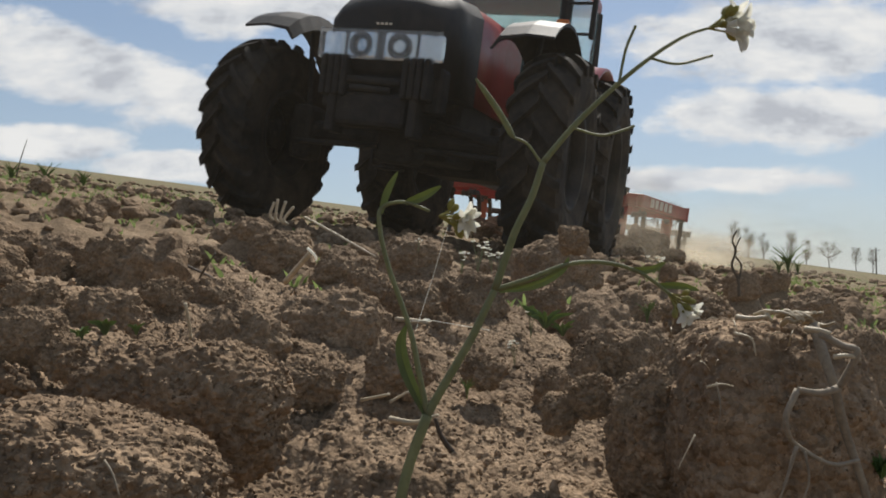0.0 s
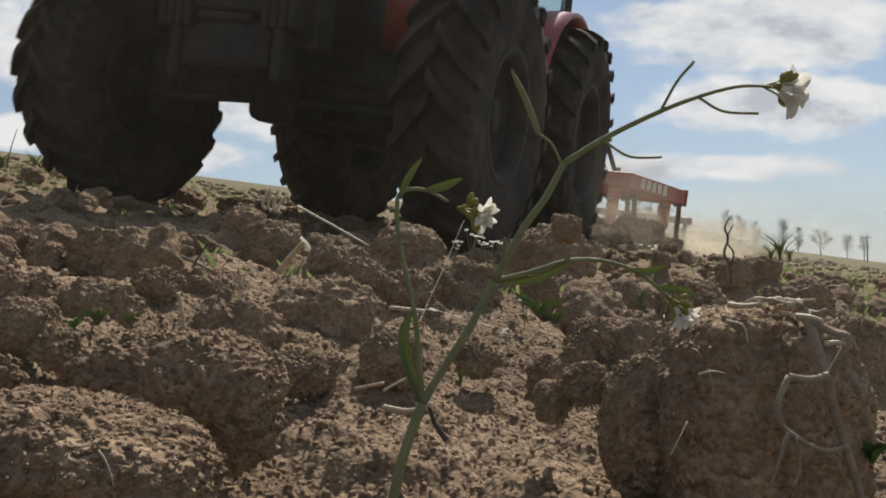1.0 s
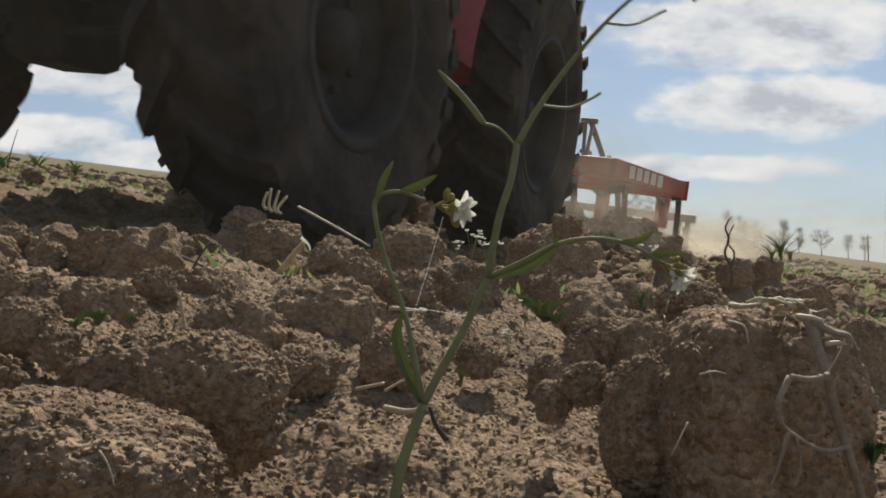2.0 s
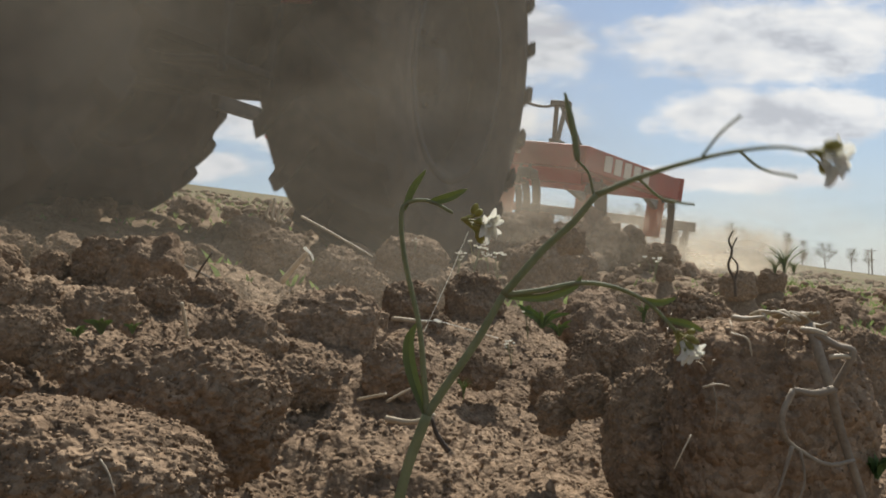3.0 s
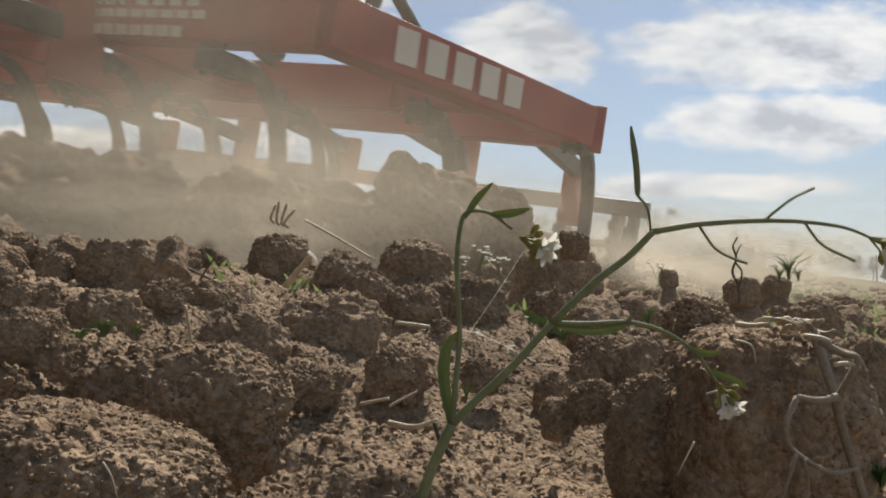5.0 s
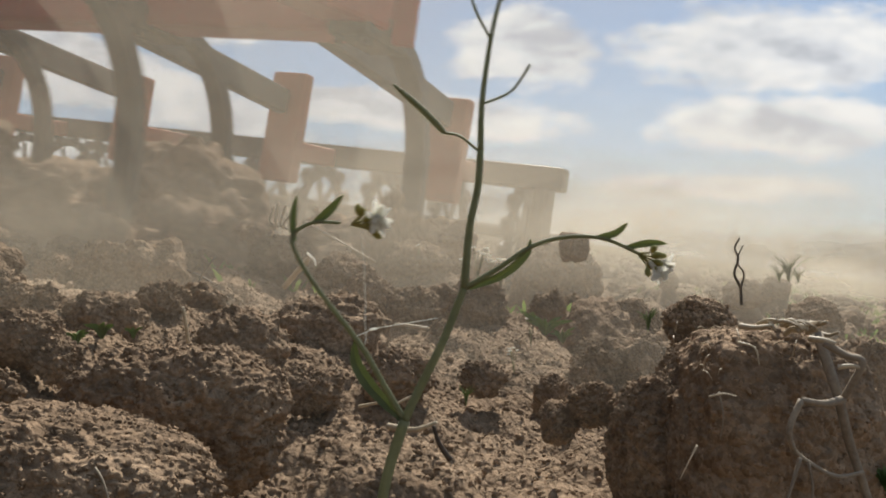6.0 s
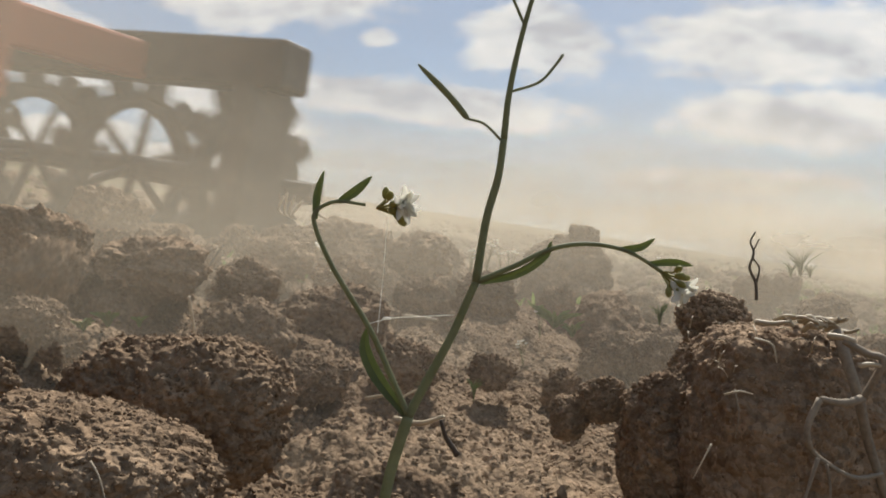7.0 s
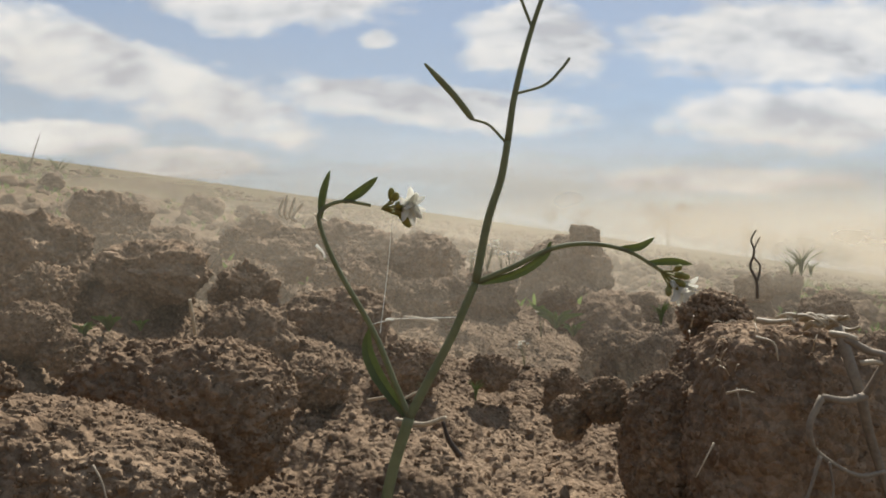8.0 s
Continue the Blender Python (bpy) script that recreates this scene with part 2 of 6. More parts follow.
def smooth_line(points, n=6):
    """Catmull-Rom points through the given ones."""
    p = [Vector(q) for q in points]
    p = [2 * p[0] - p[1], *p, 2 * p[-1] - p[-2]]
    out = []
    for i in range(1, len(p) - 2):
        for k in range(n):
            t = k / n
            out.append(0.5 * (2 * p[i] + (p[i + 1] - p[i - 1]) * t + (2 * p[i - 1] - 5 * p[i] + 4 * p[i + 1] - p[i + 2]) * t * t + (3 * p[i] - p[i - 1] - 3 * p[i + 1] + p[i + 2]) * t ** 3))
    return out + [p[-2]]


GRAD = np.random.RandomState(7).normal(size=(256, 3))
GRAD /= np.linalg.norm(GRAD, axis=1)[:, None]
PERM = np.tile(np.random.RandomState(8).permutation(256), 4)


def gnoise(p, seed=0):
    """Gradient noise at the rows of p, about -1 to 1."""
    p = np.asarray(p, float) + seed * 17.31
    i = np.floor(p).astype(int)
    f = p - i
    s = f * f * f * (f * (f * 6 - 15) + 10)
    i &= 255
    total = np.zeros(len(p))
    for dx in (0, 1):
        for dy in (0, 1):
            for dz in (0, 1):
                g = GRAD[PERM[PERM[PERM[(i[:, 0] + dx) & 255] + ((i[:, 1] + dy) & 255)] + ((i[:, 2] + dz) & 255)]]
                w = (s[:, 0] if dx else 1 - s[:, 0]) * (s[:, 1] if dy else 1 - s[:, 1]) * (s[:, 2] if dz else 1 - s[:, 2])
                total += w * (g[:, 0] * (f[:, 0] - dx) + g[:, 1] * (f[:, 1] - dy) + g[:, 2] * (f[:, 2] - dz))
    return total * 1.5


def mesh_from(name, verts, faces, material, smooth=True):
    me = bpy.data.meshes.new(name)
    me.from_pydata(verts.tolist() if hasattr(verts, "tolist") else verts, [], faces)
    me.materials.append(material)
    if smooth:
        me.polygons.foreach_set("use_smooth", [True] * len(me.polygons))
    me.update()
    return me


def plane_z(x, y):
    """The hillside; beyond the near clods it lies a little lower, where the wheels run."""
    d = min(max((math.hypot(x, y) - 1.1) / 1.1, 0), 1)
    return SLOPE_X * x + SLOPE_Y * y - 0.10 * d * d * (3 - 2 * d)


MOUNDS = []   # x, y, radius, height of the soil heaped round each clod


# ---- the field ----
def field_height(x, y):
    """Worked soil: the hillside, furrows and lumps, crumbs near by."""
    d = np.hypot(x, y)
    p = np.stack([x, y, np.zeros_like(x)], 1)
    near, mid = np.clip(1.6 - d * 0.4, 0, 1), np.clip(1.5 - d / 30, 0, 1)
    z = SLOPE_X * x + SLOPE_Y * y
    s = np.clip((d - 1.1) / 1.1, 0, 1)
    z = z - 0.012 - 0.022 * np.exp(-((d - 0.25) / 0.35) ** 2) - 0.10 * s * s * (3 - 2 * s)
    if len(x) > 1000:
        warp = 0.5 * gnoise(p * 9.0, 11)
        for mx, my, mr, mh in MOUNDS:
            q = ((x - mx) ** 2 + (y - my) ** 2) / mr ** 2 * (1 + warp)
            z += mh * np.exp(-1.2 * q ** 1.3)
    z += mid * (0.016 * gnoise(p * 1.7, 1) + 0.030 * np.clip(d, 0, 1.2) * (2 * np.abs(gnoise(p * 4.1, 2)) - 0.6) + 0.024 * (2 * np.abs(gnoise(p * 8.0, 3)) - 0.5)) * np.clip(0.35 + d * 0.6, 0, 1)
    z += near * 1.1 * (0.0045 * (2.2 * np.abs(gnoise(p * 26, 4)) - 0.6) + 0.0026 * (2.2 * np.abs(gnoise(p * 61, 5)) - 0.6) + 0.0019 * (2.2 * np.abs(gnoise(p * 140, 6)) - 0.6) + 0.0013 * gnoise(p * 330, 7))
    return z - 0.00002 * np.clip(d - 150, 0, None) ** 1.2


def build_field():
    front = np.radians(np.linspace(-44, 44, 660))
    back = np.radians(np.linspace(44, 316, 260))[1:-1]
    az = np.concatenate([front, back])
    r = np.concatenate([np.geomspace(0.07, 0.22, 22), np.geomspace(0.22, 3.0, 450)[1:], np.geomspace(3.0, 8.0, 80)[1:], np.geomspace(8.0, 4000, 88)[1:]])
    R, A = np.meshgrid(r, az, indexing="ij")
    x, y = (R * np.sin(A)).ravel(), (R * np.cos(A)).ravel()
    v = np.stack([x, y, field_height(x, y)], 1)
    nr, na = len(r), len(az)
    i, j = np.meshgrid(np.arange(nr - 1), np.arange(na), indexing="ij")
    k = (j + 1) % na
    f = np.stack([i * na + j, i * na + k, (i + 1) * na + k, (i + 1) * na + j], -1).reshape(-1, 4)[:, ::-1]
    faces = f.tolist() + [list(range(na))]
    ob = new("ground", mesh_from("ground", v, faces, FIELD))
    tagged(ob, "ploughed brown field of dry crumbly loam on a hillside", "field", kind="structure")
    return ob


ICO = {}


def ico(level):
    if level not in ICO:
        bm = bmesh.new()
        bmesh.ops.create_icosphere(bm, subdivisions=level, radius=1)
        ICO[level] = np.array([w.co[:] for w in bm.verts]), [[w.index for w in f.verts] for f in bm.faces]
        bm.free()
    return ICO[level]


def clod_mesh(seed, level, square=0.5, size=0.1, crumb=1.0, wild=0.75, material=None, half=(1, 1, 1)):
    """A lump of loam with a broken outline; size is its real half width, which sets the crumbs' scale."""
    p, faces = ico(level)
    p = p / (np.abs(p) ** 3.2).sum(1)[:, None] ** (square / 3.2)
    r = 1 + wild * (0.30 * gnoise(p * 0.9, seed) + 0.17 * gnoise(p * 2.1, seed + 3) + 0.12 * (1.6 * np.abs(gnoise(p * 3.3, seed + 5)) - 0.5))
    q = p * (np.array(half) if half[0] < 1 else size)
    for k, h in ((60, 0.0040), (140, 0.0026), (300, 0.0021), (620, 0.0015)):
        if level >= 7 or k * size < {6: 15, 5: 8}.get(level, 4):
            r += crumb * h / size * (2.2 * np.abs(gnoise(q * k, seed + k)) - 0.55)
    return mesh_from("soil_clod", p * r[:, None] * np.array(half), faces, material or CLOD)


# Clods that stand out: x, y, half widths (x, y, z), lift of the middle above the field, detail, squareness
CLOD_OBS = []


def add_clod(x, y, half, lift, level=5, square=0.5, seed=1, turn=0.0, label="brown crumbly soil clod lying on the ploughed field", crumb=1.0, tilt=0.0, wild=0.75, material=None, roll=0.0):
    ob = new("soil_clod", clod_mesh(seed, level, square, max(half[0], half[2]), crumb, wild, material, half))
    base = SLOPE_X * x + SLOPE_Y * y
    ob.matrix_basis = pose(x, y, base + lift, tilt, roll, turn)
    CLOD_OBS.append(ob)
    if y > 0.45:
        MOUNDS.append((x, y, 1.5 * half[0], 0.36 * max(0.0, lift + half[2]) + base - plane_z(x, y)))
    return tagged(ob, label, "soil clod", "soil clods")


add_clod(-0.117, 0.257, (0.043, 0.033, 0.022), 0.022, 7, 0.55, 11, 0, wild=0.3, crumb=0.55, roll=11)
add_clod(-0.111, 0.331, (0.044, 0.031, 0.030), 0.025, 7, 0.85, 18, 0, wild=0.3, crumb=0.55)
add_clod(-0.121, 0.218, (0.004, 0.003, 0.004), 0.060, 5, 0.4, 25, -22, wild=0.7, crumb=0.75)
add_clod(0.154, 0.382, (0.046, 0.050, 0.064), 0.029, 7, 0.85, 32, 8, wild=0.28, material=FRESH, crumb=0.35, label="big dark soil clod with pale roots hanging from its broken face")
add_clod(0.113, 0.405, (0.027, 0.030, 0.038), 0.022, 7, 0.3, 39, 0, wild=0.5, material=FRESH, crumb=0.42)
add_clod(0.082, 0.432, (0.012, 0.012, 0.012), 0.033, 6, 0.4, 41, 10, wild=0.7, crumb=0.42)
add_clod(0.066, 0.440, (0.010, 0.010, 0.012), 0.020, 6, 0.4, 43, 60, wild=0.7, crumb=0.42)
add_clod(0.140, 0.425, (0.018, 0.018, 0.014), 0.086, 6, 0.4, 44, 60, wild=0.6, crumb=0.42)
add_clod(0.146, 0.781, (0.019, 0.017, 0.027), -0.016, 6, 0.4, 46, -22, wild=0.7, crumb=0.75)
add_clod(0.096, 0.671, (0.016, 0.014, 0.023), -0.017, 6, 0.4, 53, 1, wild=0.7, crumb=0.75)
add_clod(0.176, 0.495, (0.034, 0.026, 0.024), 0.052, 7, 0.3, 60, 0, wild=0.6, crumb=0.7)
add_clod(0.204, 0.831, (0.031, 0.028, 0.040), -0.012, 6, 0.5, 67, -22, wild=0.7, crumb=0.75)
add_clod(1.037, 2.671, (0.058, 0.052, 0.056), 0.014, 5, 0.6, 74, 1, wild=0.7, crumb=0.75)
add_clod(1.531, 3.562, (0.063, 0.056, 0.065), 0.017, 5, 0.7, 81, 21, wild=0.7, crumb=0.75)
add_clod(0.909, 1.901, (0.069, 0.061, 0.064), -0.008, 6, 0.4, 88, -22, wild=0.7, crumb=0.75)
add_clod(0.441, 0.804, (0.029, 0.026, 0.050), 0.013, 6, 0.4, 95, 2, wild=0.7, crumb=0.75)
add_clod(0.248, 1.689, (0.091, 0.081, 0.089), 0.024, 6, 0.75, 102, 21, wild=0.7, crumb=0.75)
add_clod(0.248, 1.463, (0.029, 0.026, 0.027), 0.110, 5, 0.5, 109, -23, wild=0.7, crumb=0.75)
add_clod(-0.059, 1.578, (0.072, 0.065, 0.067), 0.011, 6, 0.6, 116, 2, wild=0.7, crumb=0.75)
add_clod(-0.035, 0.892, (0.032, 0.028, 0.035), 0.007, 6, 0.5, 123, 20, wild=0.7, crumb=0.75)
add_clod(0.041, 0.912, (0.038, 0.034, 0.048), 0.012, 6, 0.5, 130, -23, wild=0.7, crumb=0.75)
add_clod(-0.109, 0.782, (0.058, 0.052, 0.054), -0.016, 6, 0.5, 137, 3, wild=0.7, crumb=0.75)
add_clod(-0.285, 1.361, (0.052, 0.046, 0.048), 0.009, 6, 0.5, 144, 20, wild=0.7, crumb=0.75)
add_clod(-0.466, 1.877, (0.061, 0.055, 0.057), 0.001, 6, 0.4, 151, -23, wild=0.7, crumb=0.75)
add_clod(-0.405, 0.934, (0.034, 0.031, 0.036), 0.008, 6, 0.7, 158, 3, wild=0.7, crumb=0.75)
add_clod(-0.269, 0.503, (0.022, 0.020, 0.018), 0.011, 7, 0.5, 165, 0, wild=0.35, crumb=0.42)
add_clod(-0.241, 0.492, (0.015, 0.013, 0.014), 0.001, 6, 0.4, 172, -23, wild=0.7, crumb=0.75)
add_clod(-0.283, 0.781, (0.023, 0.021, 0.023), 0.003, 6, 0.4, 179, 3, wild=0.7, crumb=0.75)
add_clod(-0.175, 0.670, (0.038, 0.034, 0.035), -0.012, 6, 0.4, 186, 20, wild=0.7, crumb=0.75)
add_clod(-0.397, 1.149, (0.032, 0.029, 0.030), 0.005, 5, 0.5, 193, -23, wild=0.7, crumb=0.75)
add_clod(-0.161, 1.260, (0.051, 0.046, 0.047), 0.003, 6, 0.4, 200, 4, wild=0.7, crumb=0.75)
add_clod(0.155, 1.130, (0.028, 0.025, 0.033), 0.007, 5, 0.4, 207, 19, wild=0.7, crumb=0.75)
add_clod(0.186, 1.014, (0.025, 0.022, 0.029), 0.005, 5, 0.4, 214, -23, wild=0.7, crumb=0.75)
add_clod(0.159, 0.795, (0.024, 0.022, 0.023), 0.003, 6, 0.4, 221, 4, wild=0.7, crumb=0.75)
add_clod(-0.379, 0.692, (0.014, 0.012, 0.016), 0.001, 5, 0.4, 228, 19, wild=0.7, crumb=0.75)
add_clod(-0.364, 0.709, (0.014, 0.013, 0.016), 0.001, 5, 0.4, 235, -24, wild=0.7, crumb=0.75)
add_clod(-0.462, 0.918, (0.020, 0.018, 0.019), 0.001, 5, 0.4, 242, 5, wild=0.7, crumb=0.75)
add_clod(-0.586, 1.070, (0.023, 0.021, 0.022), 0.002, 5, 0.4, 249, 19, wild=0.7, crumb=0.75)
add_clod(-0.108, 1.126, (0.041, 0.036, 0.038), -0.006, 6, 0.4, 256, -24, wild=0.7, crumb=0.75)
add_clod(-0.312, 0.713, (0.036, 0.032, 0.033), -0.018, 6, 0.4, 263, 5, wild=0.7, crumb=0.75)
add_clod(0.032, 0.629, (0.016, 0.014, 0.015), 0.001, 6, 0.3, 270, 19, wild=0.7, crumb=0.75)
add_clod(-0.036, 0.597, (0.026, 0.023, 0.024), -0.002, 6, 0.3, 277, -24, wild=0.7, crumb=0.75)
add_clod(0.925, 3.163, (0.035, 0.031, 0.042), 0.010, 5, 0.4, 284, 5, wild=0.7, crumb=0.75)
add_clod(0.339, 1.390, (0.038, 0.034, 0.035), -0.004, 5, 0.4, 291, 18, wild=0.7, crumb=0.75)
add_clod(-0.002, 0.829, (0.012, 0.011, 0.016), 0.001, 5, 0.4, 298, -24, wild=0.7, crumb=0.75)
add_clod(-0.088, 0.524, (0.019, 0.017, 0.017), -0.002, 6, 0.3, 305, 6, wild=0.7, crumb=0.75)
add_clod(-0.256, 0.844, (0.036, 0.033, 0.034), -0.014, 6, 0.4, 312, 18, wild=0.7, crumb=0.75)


MOUNDS += [(0.088, 0.335, 0.045, 0.024), (0.045, 0.36, 0.04, 0.012), (0.03, 0.46, 0.06, 0.010)]   # loose soil before the big clod
ground = build_field()


def scatter():
    """Lesser clods over the field, thinning with distance, and crumbs too many to count."""
    rng = np.random.RandomState(3)
    shapes = [clod_mesh(200 + 9 * k, 5, 0.45, 0.05, 0.45, 1.1, None, (0.05, 0.05, 0.05)) for k in range(9)]
    done = 0
    while done < 235:
        d, az = rng.uniform(0.62, 1) ** 2 * 7.5, radians(rng.uniform(-36, 36))
        d = 0.75 + (d - 2.88) * 1.35
        x, y = d * math.sin(az), d * math.cos(az)
        s = rng.uniform(0.016, 0.034) * (1 + 0.16 * d) * rng.choice([0.7, 1.0, 1.35])
        if d < 0.75:
            continue
        ob = new("soil_clod", shapes[done % 9])
        z = float(field_height(np.array([x]), np.array([y]))[0])
        ob.matrix_basis = pose(x, y, z + s * 0.35, rng.uniform(-30, 30), rng.uniform(-30, 30), rng.uniform(0, 360)) @ Matrix.Diagonal((20 * s * rng.uniform(0.9, 1.4), 20 * s, 20 * s * rng.uniform(0.8, 1.15), 1))
        tagged(ob, "small brown soil clod on the ploughed field", "soil clod", "small soil clods")
        done += 1
    verts, polys, base = [], [], 0
    p, faces = ico(1)
    kinds = [p * (1 + 0.75 * gnoise(p * 1.6, 31 * k))[:, None] for k in range(24)]
    tri = np.array(faces)

    def strew(places, sizes):
        """Small angular crumbs at the given places."""
        nonlocal base
        n = len(places)
        shape = np.stack([kinds[k] for k in rng.randint(0, 24, n)]) * (sizes[:, None, None] * rng.uniform(0.6, 1.4, (n, 1, 3)))
        a = rng.uniform(0, 6.28, n)
        c, w = np.cos(a)[:, None], np.sin(a)[:, None]
        turned = np.stack([shape[:, :, 0] * c - shape[:, :, 1] * w, shape[:, :, 0] * w + shape[:, :, 1] * c, shape[:, :, 2]], 2)
        verts.append((turned + places[:, None, :]).reshape(-1, 3))
        polys.extend((tri[None] + (base + 12 * np.arange(n))[:, None, None]).reshape(-1, 3).tolist())
        base += 12 * n

    for ob in CLOD_OBS:
        m = np.array(ob.matrix_basis)
        co, no = np.empty(3 * len(ob.data.vertices)), np.empty(3 * len(ob.data.vertices))
        ob.data.vertices.foreach_get("co", co), ob.data.vertices.foreach_get("normal", no)
        w = co.reshape(-1, 3) @ m[:3, :3].T + m[:3, 3]
        up = (no.reshape(-1, 3) @ m[:3, :3].T)[:, 2]
        d = float(np.hypot(ob.location.x, ob.location.y))
        pick = np.nonzero(up > -0.1)[0]
        pick = rng.choice(pick, min(len(pick), 2200 if d < 0.45 else 420), False)
        strew(w[pick], rng.uniform(0.0003, 0.0009, len(pick)) * rng.choice([0.7, 1.0, 1.0, 1.7], len(pick)) * (0.65 + 0.7 * d))
    n = 26000
    d, az = 0.2 + 1.5 * rng.rand(n) ** 1.3, np.radians(rng.uniform(-37, 37, n))
    x, y = d * np.sin(az), d * np.cos(az)
    strew(np.stack([x, y, field_height(x, y)], 1), rng.uniform(0.0007, 0.0021, n) * rng.choice([0.6, 0.8, 1.0, 1.0, 1.8], n) * (0.75 + 0.4 * d))
    p, faces = ico(3)
    for k in range(420):
        d, az = (0.5 + 5.5 * rng.rand(), radians(rng.uniform(38, 322))) if k < 220 else (4.0 + 9 * rng.rand(), radians(rng.uniform(-40, 40)))
        x, y, s = d * math.sin(az), d * math.cos(az), rng.uniform(0.018, 0.044) * (1 + 0.1 * d)
        z = float(field_height(np.array([x]), np.array([y]))[0])
        verts.append(p * (1 + 0.5 * gnoise(p * 1.4, k))[:, None] * (s * np.array([rng.uniform(0.8, 1.4), rng.uniform(0.8, 1.4), rng.uniform(0.7, 1.0)])) + (x, y, z + s * 0.3))
        polys += [[a + base for a in f] for f in faces]
        base += len(p)
    p, faces = ico(2)
    for k in range(3600):
        if k < 1000:
            d = 0.24 + 1.5 * rng.rand() ** 1.6
            s = rng.uniform(0.0009, 0.0034) * (0.7 + 0.8 * d)
        else:
            d = 1.6 + 26 * rng.rand() ** 2
            s = rng.uniform(0.008, 0.026) * (0.8 + 0.12 * d)
        az = radians(rng.uniform(-38, 38) if k % 6 else rng.uniform(38, 322))
        x, y = d * math.sin(az), d * math.cos(az)
        z = float(field_height(np.array([x]), np.array([y]))[0])
        q = p * (1 + 0.7 * gnoise(p * 1.6, k))[:, None] * (s * np.array([rng.uniform(0.8, 1.4), rng.uniform(0.8, 1.4), rng.uniform(0.6, 1.0)])) + (x, y, z + s * 0.35)
        verts.append(q)
        polys += [[a + base for a in f] for f in faces]
        base += len(p)
    ob = new("soil_crumbs", mesh_from("soil_crumbs", np.concatenate(verts), polys, CLOD))
    tagged(ob, "loose brown soil crumbs strewn over the field", "soil crumbs", kind="stuff")


scatter()


# ---- tractor ----
def revolve(bm, profile, steps):
    """Turns a closed profile of (x, radius) about the x axis."""
    rings = []
    for k in range(steps):
        a = 2 * math.pi * k / steps
        rings.append([bm.verts.new((x, r * math.sin(a), r * math.cos(a))) for x, r in profile])
    for k in range(steps):
        a, b = rings[k], rings[(k + 1) % steps]
        for i in range(len(profile)):
            j = (i + 1) % len(profile)
            bm.faces.new((a[i], a[j], b[j], b[i]))


def tyre_mesh(radius, width, rim, lugs):
    bm = bmesh.new()
    w, top = width / 2, radius - 0.048
    revolve(bm, [(-w * 0.80, rim), (-w * 0.98, rim + (top - rim) * 0.35), (-w, rim + (top - rim) * 0.62), (-w * 0.90, top - 0.035), (-w * 0.55, top - 0.006), (0, top),
                 (w * 0.55, top - 0.006), (w * 0.90, top - 0.035), (w, rim + (top - rim) * 0.62), (w * 0.98, rim + (top - rim) * 0.35), (w * 0.80, rim)], 56)
    pitch = 2 * math.pi / lugs
    for side in (-1, 1):
        for k in range(lugs):
            start = pitch * (k + (0.5 if side > 0 else 0))
            rows = []
            for i in range(7):
                s = i / 6
                x = side * w * (-0.06 + 1.10 * s)
                ang = start + pitch * (0.10 + 1.25 * s - 0.25 * s * s)
                base = top - 0.012 - 0.075 * max(0, s - 0.55) ** 1.2 * 2.2
                high = base + 0.070 - 0.012 * s
                half = (0.026 + 0.012 * s) / radius
                rows.append([bm.verts.new((x, r * math.sin(ang + t), r * math.cos(ang + t))) for t, r in ((-half * 1.3, base - 0.02), (-half, high), (half, high), (half * 1.3, base - 0.02))])
            for a, b in zip(rows, rows[1:]):
                for i in range(4):
                    bm.faces.new((a[i], a[(i + 1) % 4], b[(i + 1) % 4], b[i]))
            bm.faces.new(rows[0]), bm.faces.new(rows[-1][::-1])
    bmesh.ops.recalc_face_normals(bm, faces=bm.faces)
    return bm


def rim_mesh(rim, width, out):
    """Dished steel disc with hub, bolts and rim flanges; out is the side that faces outward."""
    bm = bmesh.new()
    w = width / 2
    revolve(bm, [(-w * 0.82, rim + 0.02), (-w * 0.82, rim - 0.03), (-w * 0.4, rim - 0.07), (w * 0.4, rim - 0.07), (w * 0.82, rim - 0.03), (w * 0.82, rim + 0.02), (w * 0.6, rim), (-w * 0.6, rim)], 40)
    revolve(bm, [(out * w * 0.10, 0.02), (out * w * 0.10, rim * 0.55), (out * w * 0.36, rim - 0.06), (out * w * 0.28, rim - 0.05), (out * w * 0.0, rim * 0.55), (out * w * 0.0, 0.02)], 40)
    rod(bm, (-out * w * 0.3, 0, 0), (out * w * 0.42, 0, 0), 0.13, 0.10, 20)
    for k in range(8):
        a = k * math.pi / 4
        y, z = 0.17 * math.sin(a), 0.17 * math.cos(a)
        rod(bm, (out * w * 0.08, y, z), (out * w * 0.20, y, z), 0.016, sides=6)
    return bm


WHEELS = []   # part, place of the hub in the tractor, radius


def wheel(tractor, name, x, y, radius, width, rim, lugs, sunk=0.0):
    out = 1 if x > 0 else -1
    hub = part(name, rim_mesh(rim, width, out), DARK, tractor, "dark dusty steel wheel disc", pose(x, y, radius - sunk), True)
    part("tyre", tyre_mesh(radius, width, rim, lugs), RUBBER, hub, "lugged black tractor tyre caked with dust")
    WHEELS.append((hub, (x, y, radius - sunk), radius))
    return hub


def loft(bm, sections):
    """Skins closed rings of points one after the other."""
    rings = [[bm.verts.new(p) for p in s] for s in sections]
    n = len(rings[0])
    for a, b in zip(rings, rings[1:]):
        for k in range(n):
            bm.faces.new((a[k], a[(k + 1) % n], b[(k + 1) % n], b[k]))
    bm.faces.new(rings[0][::-1]), bm.faces.new(rings[-1])
    bmesh.ops.recalc_face_normals(bm, faces=bm.faces)


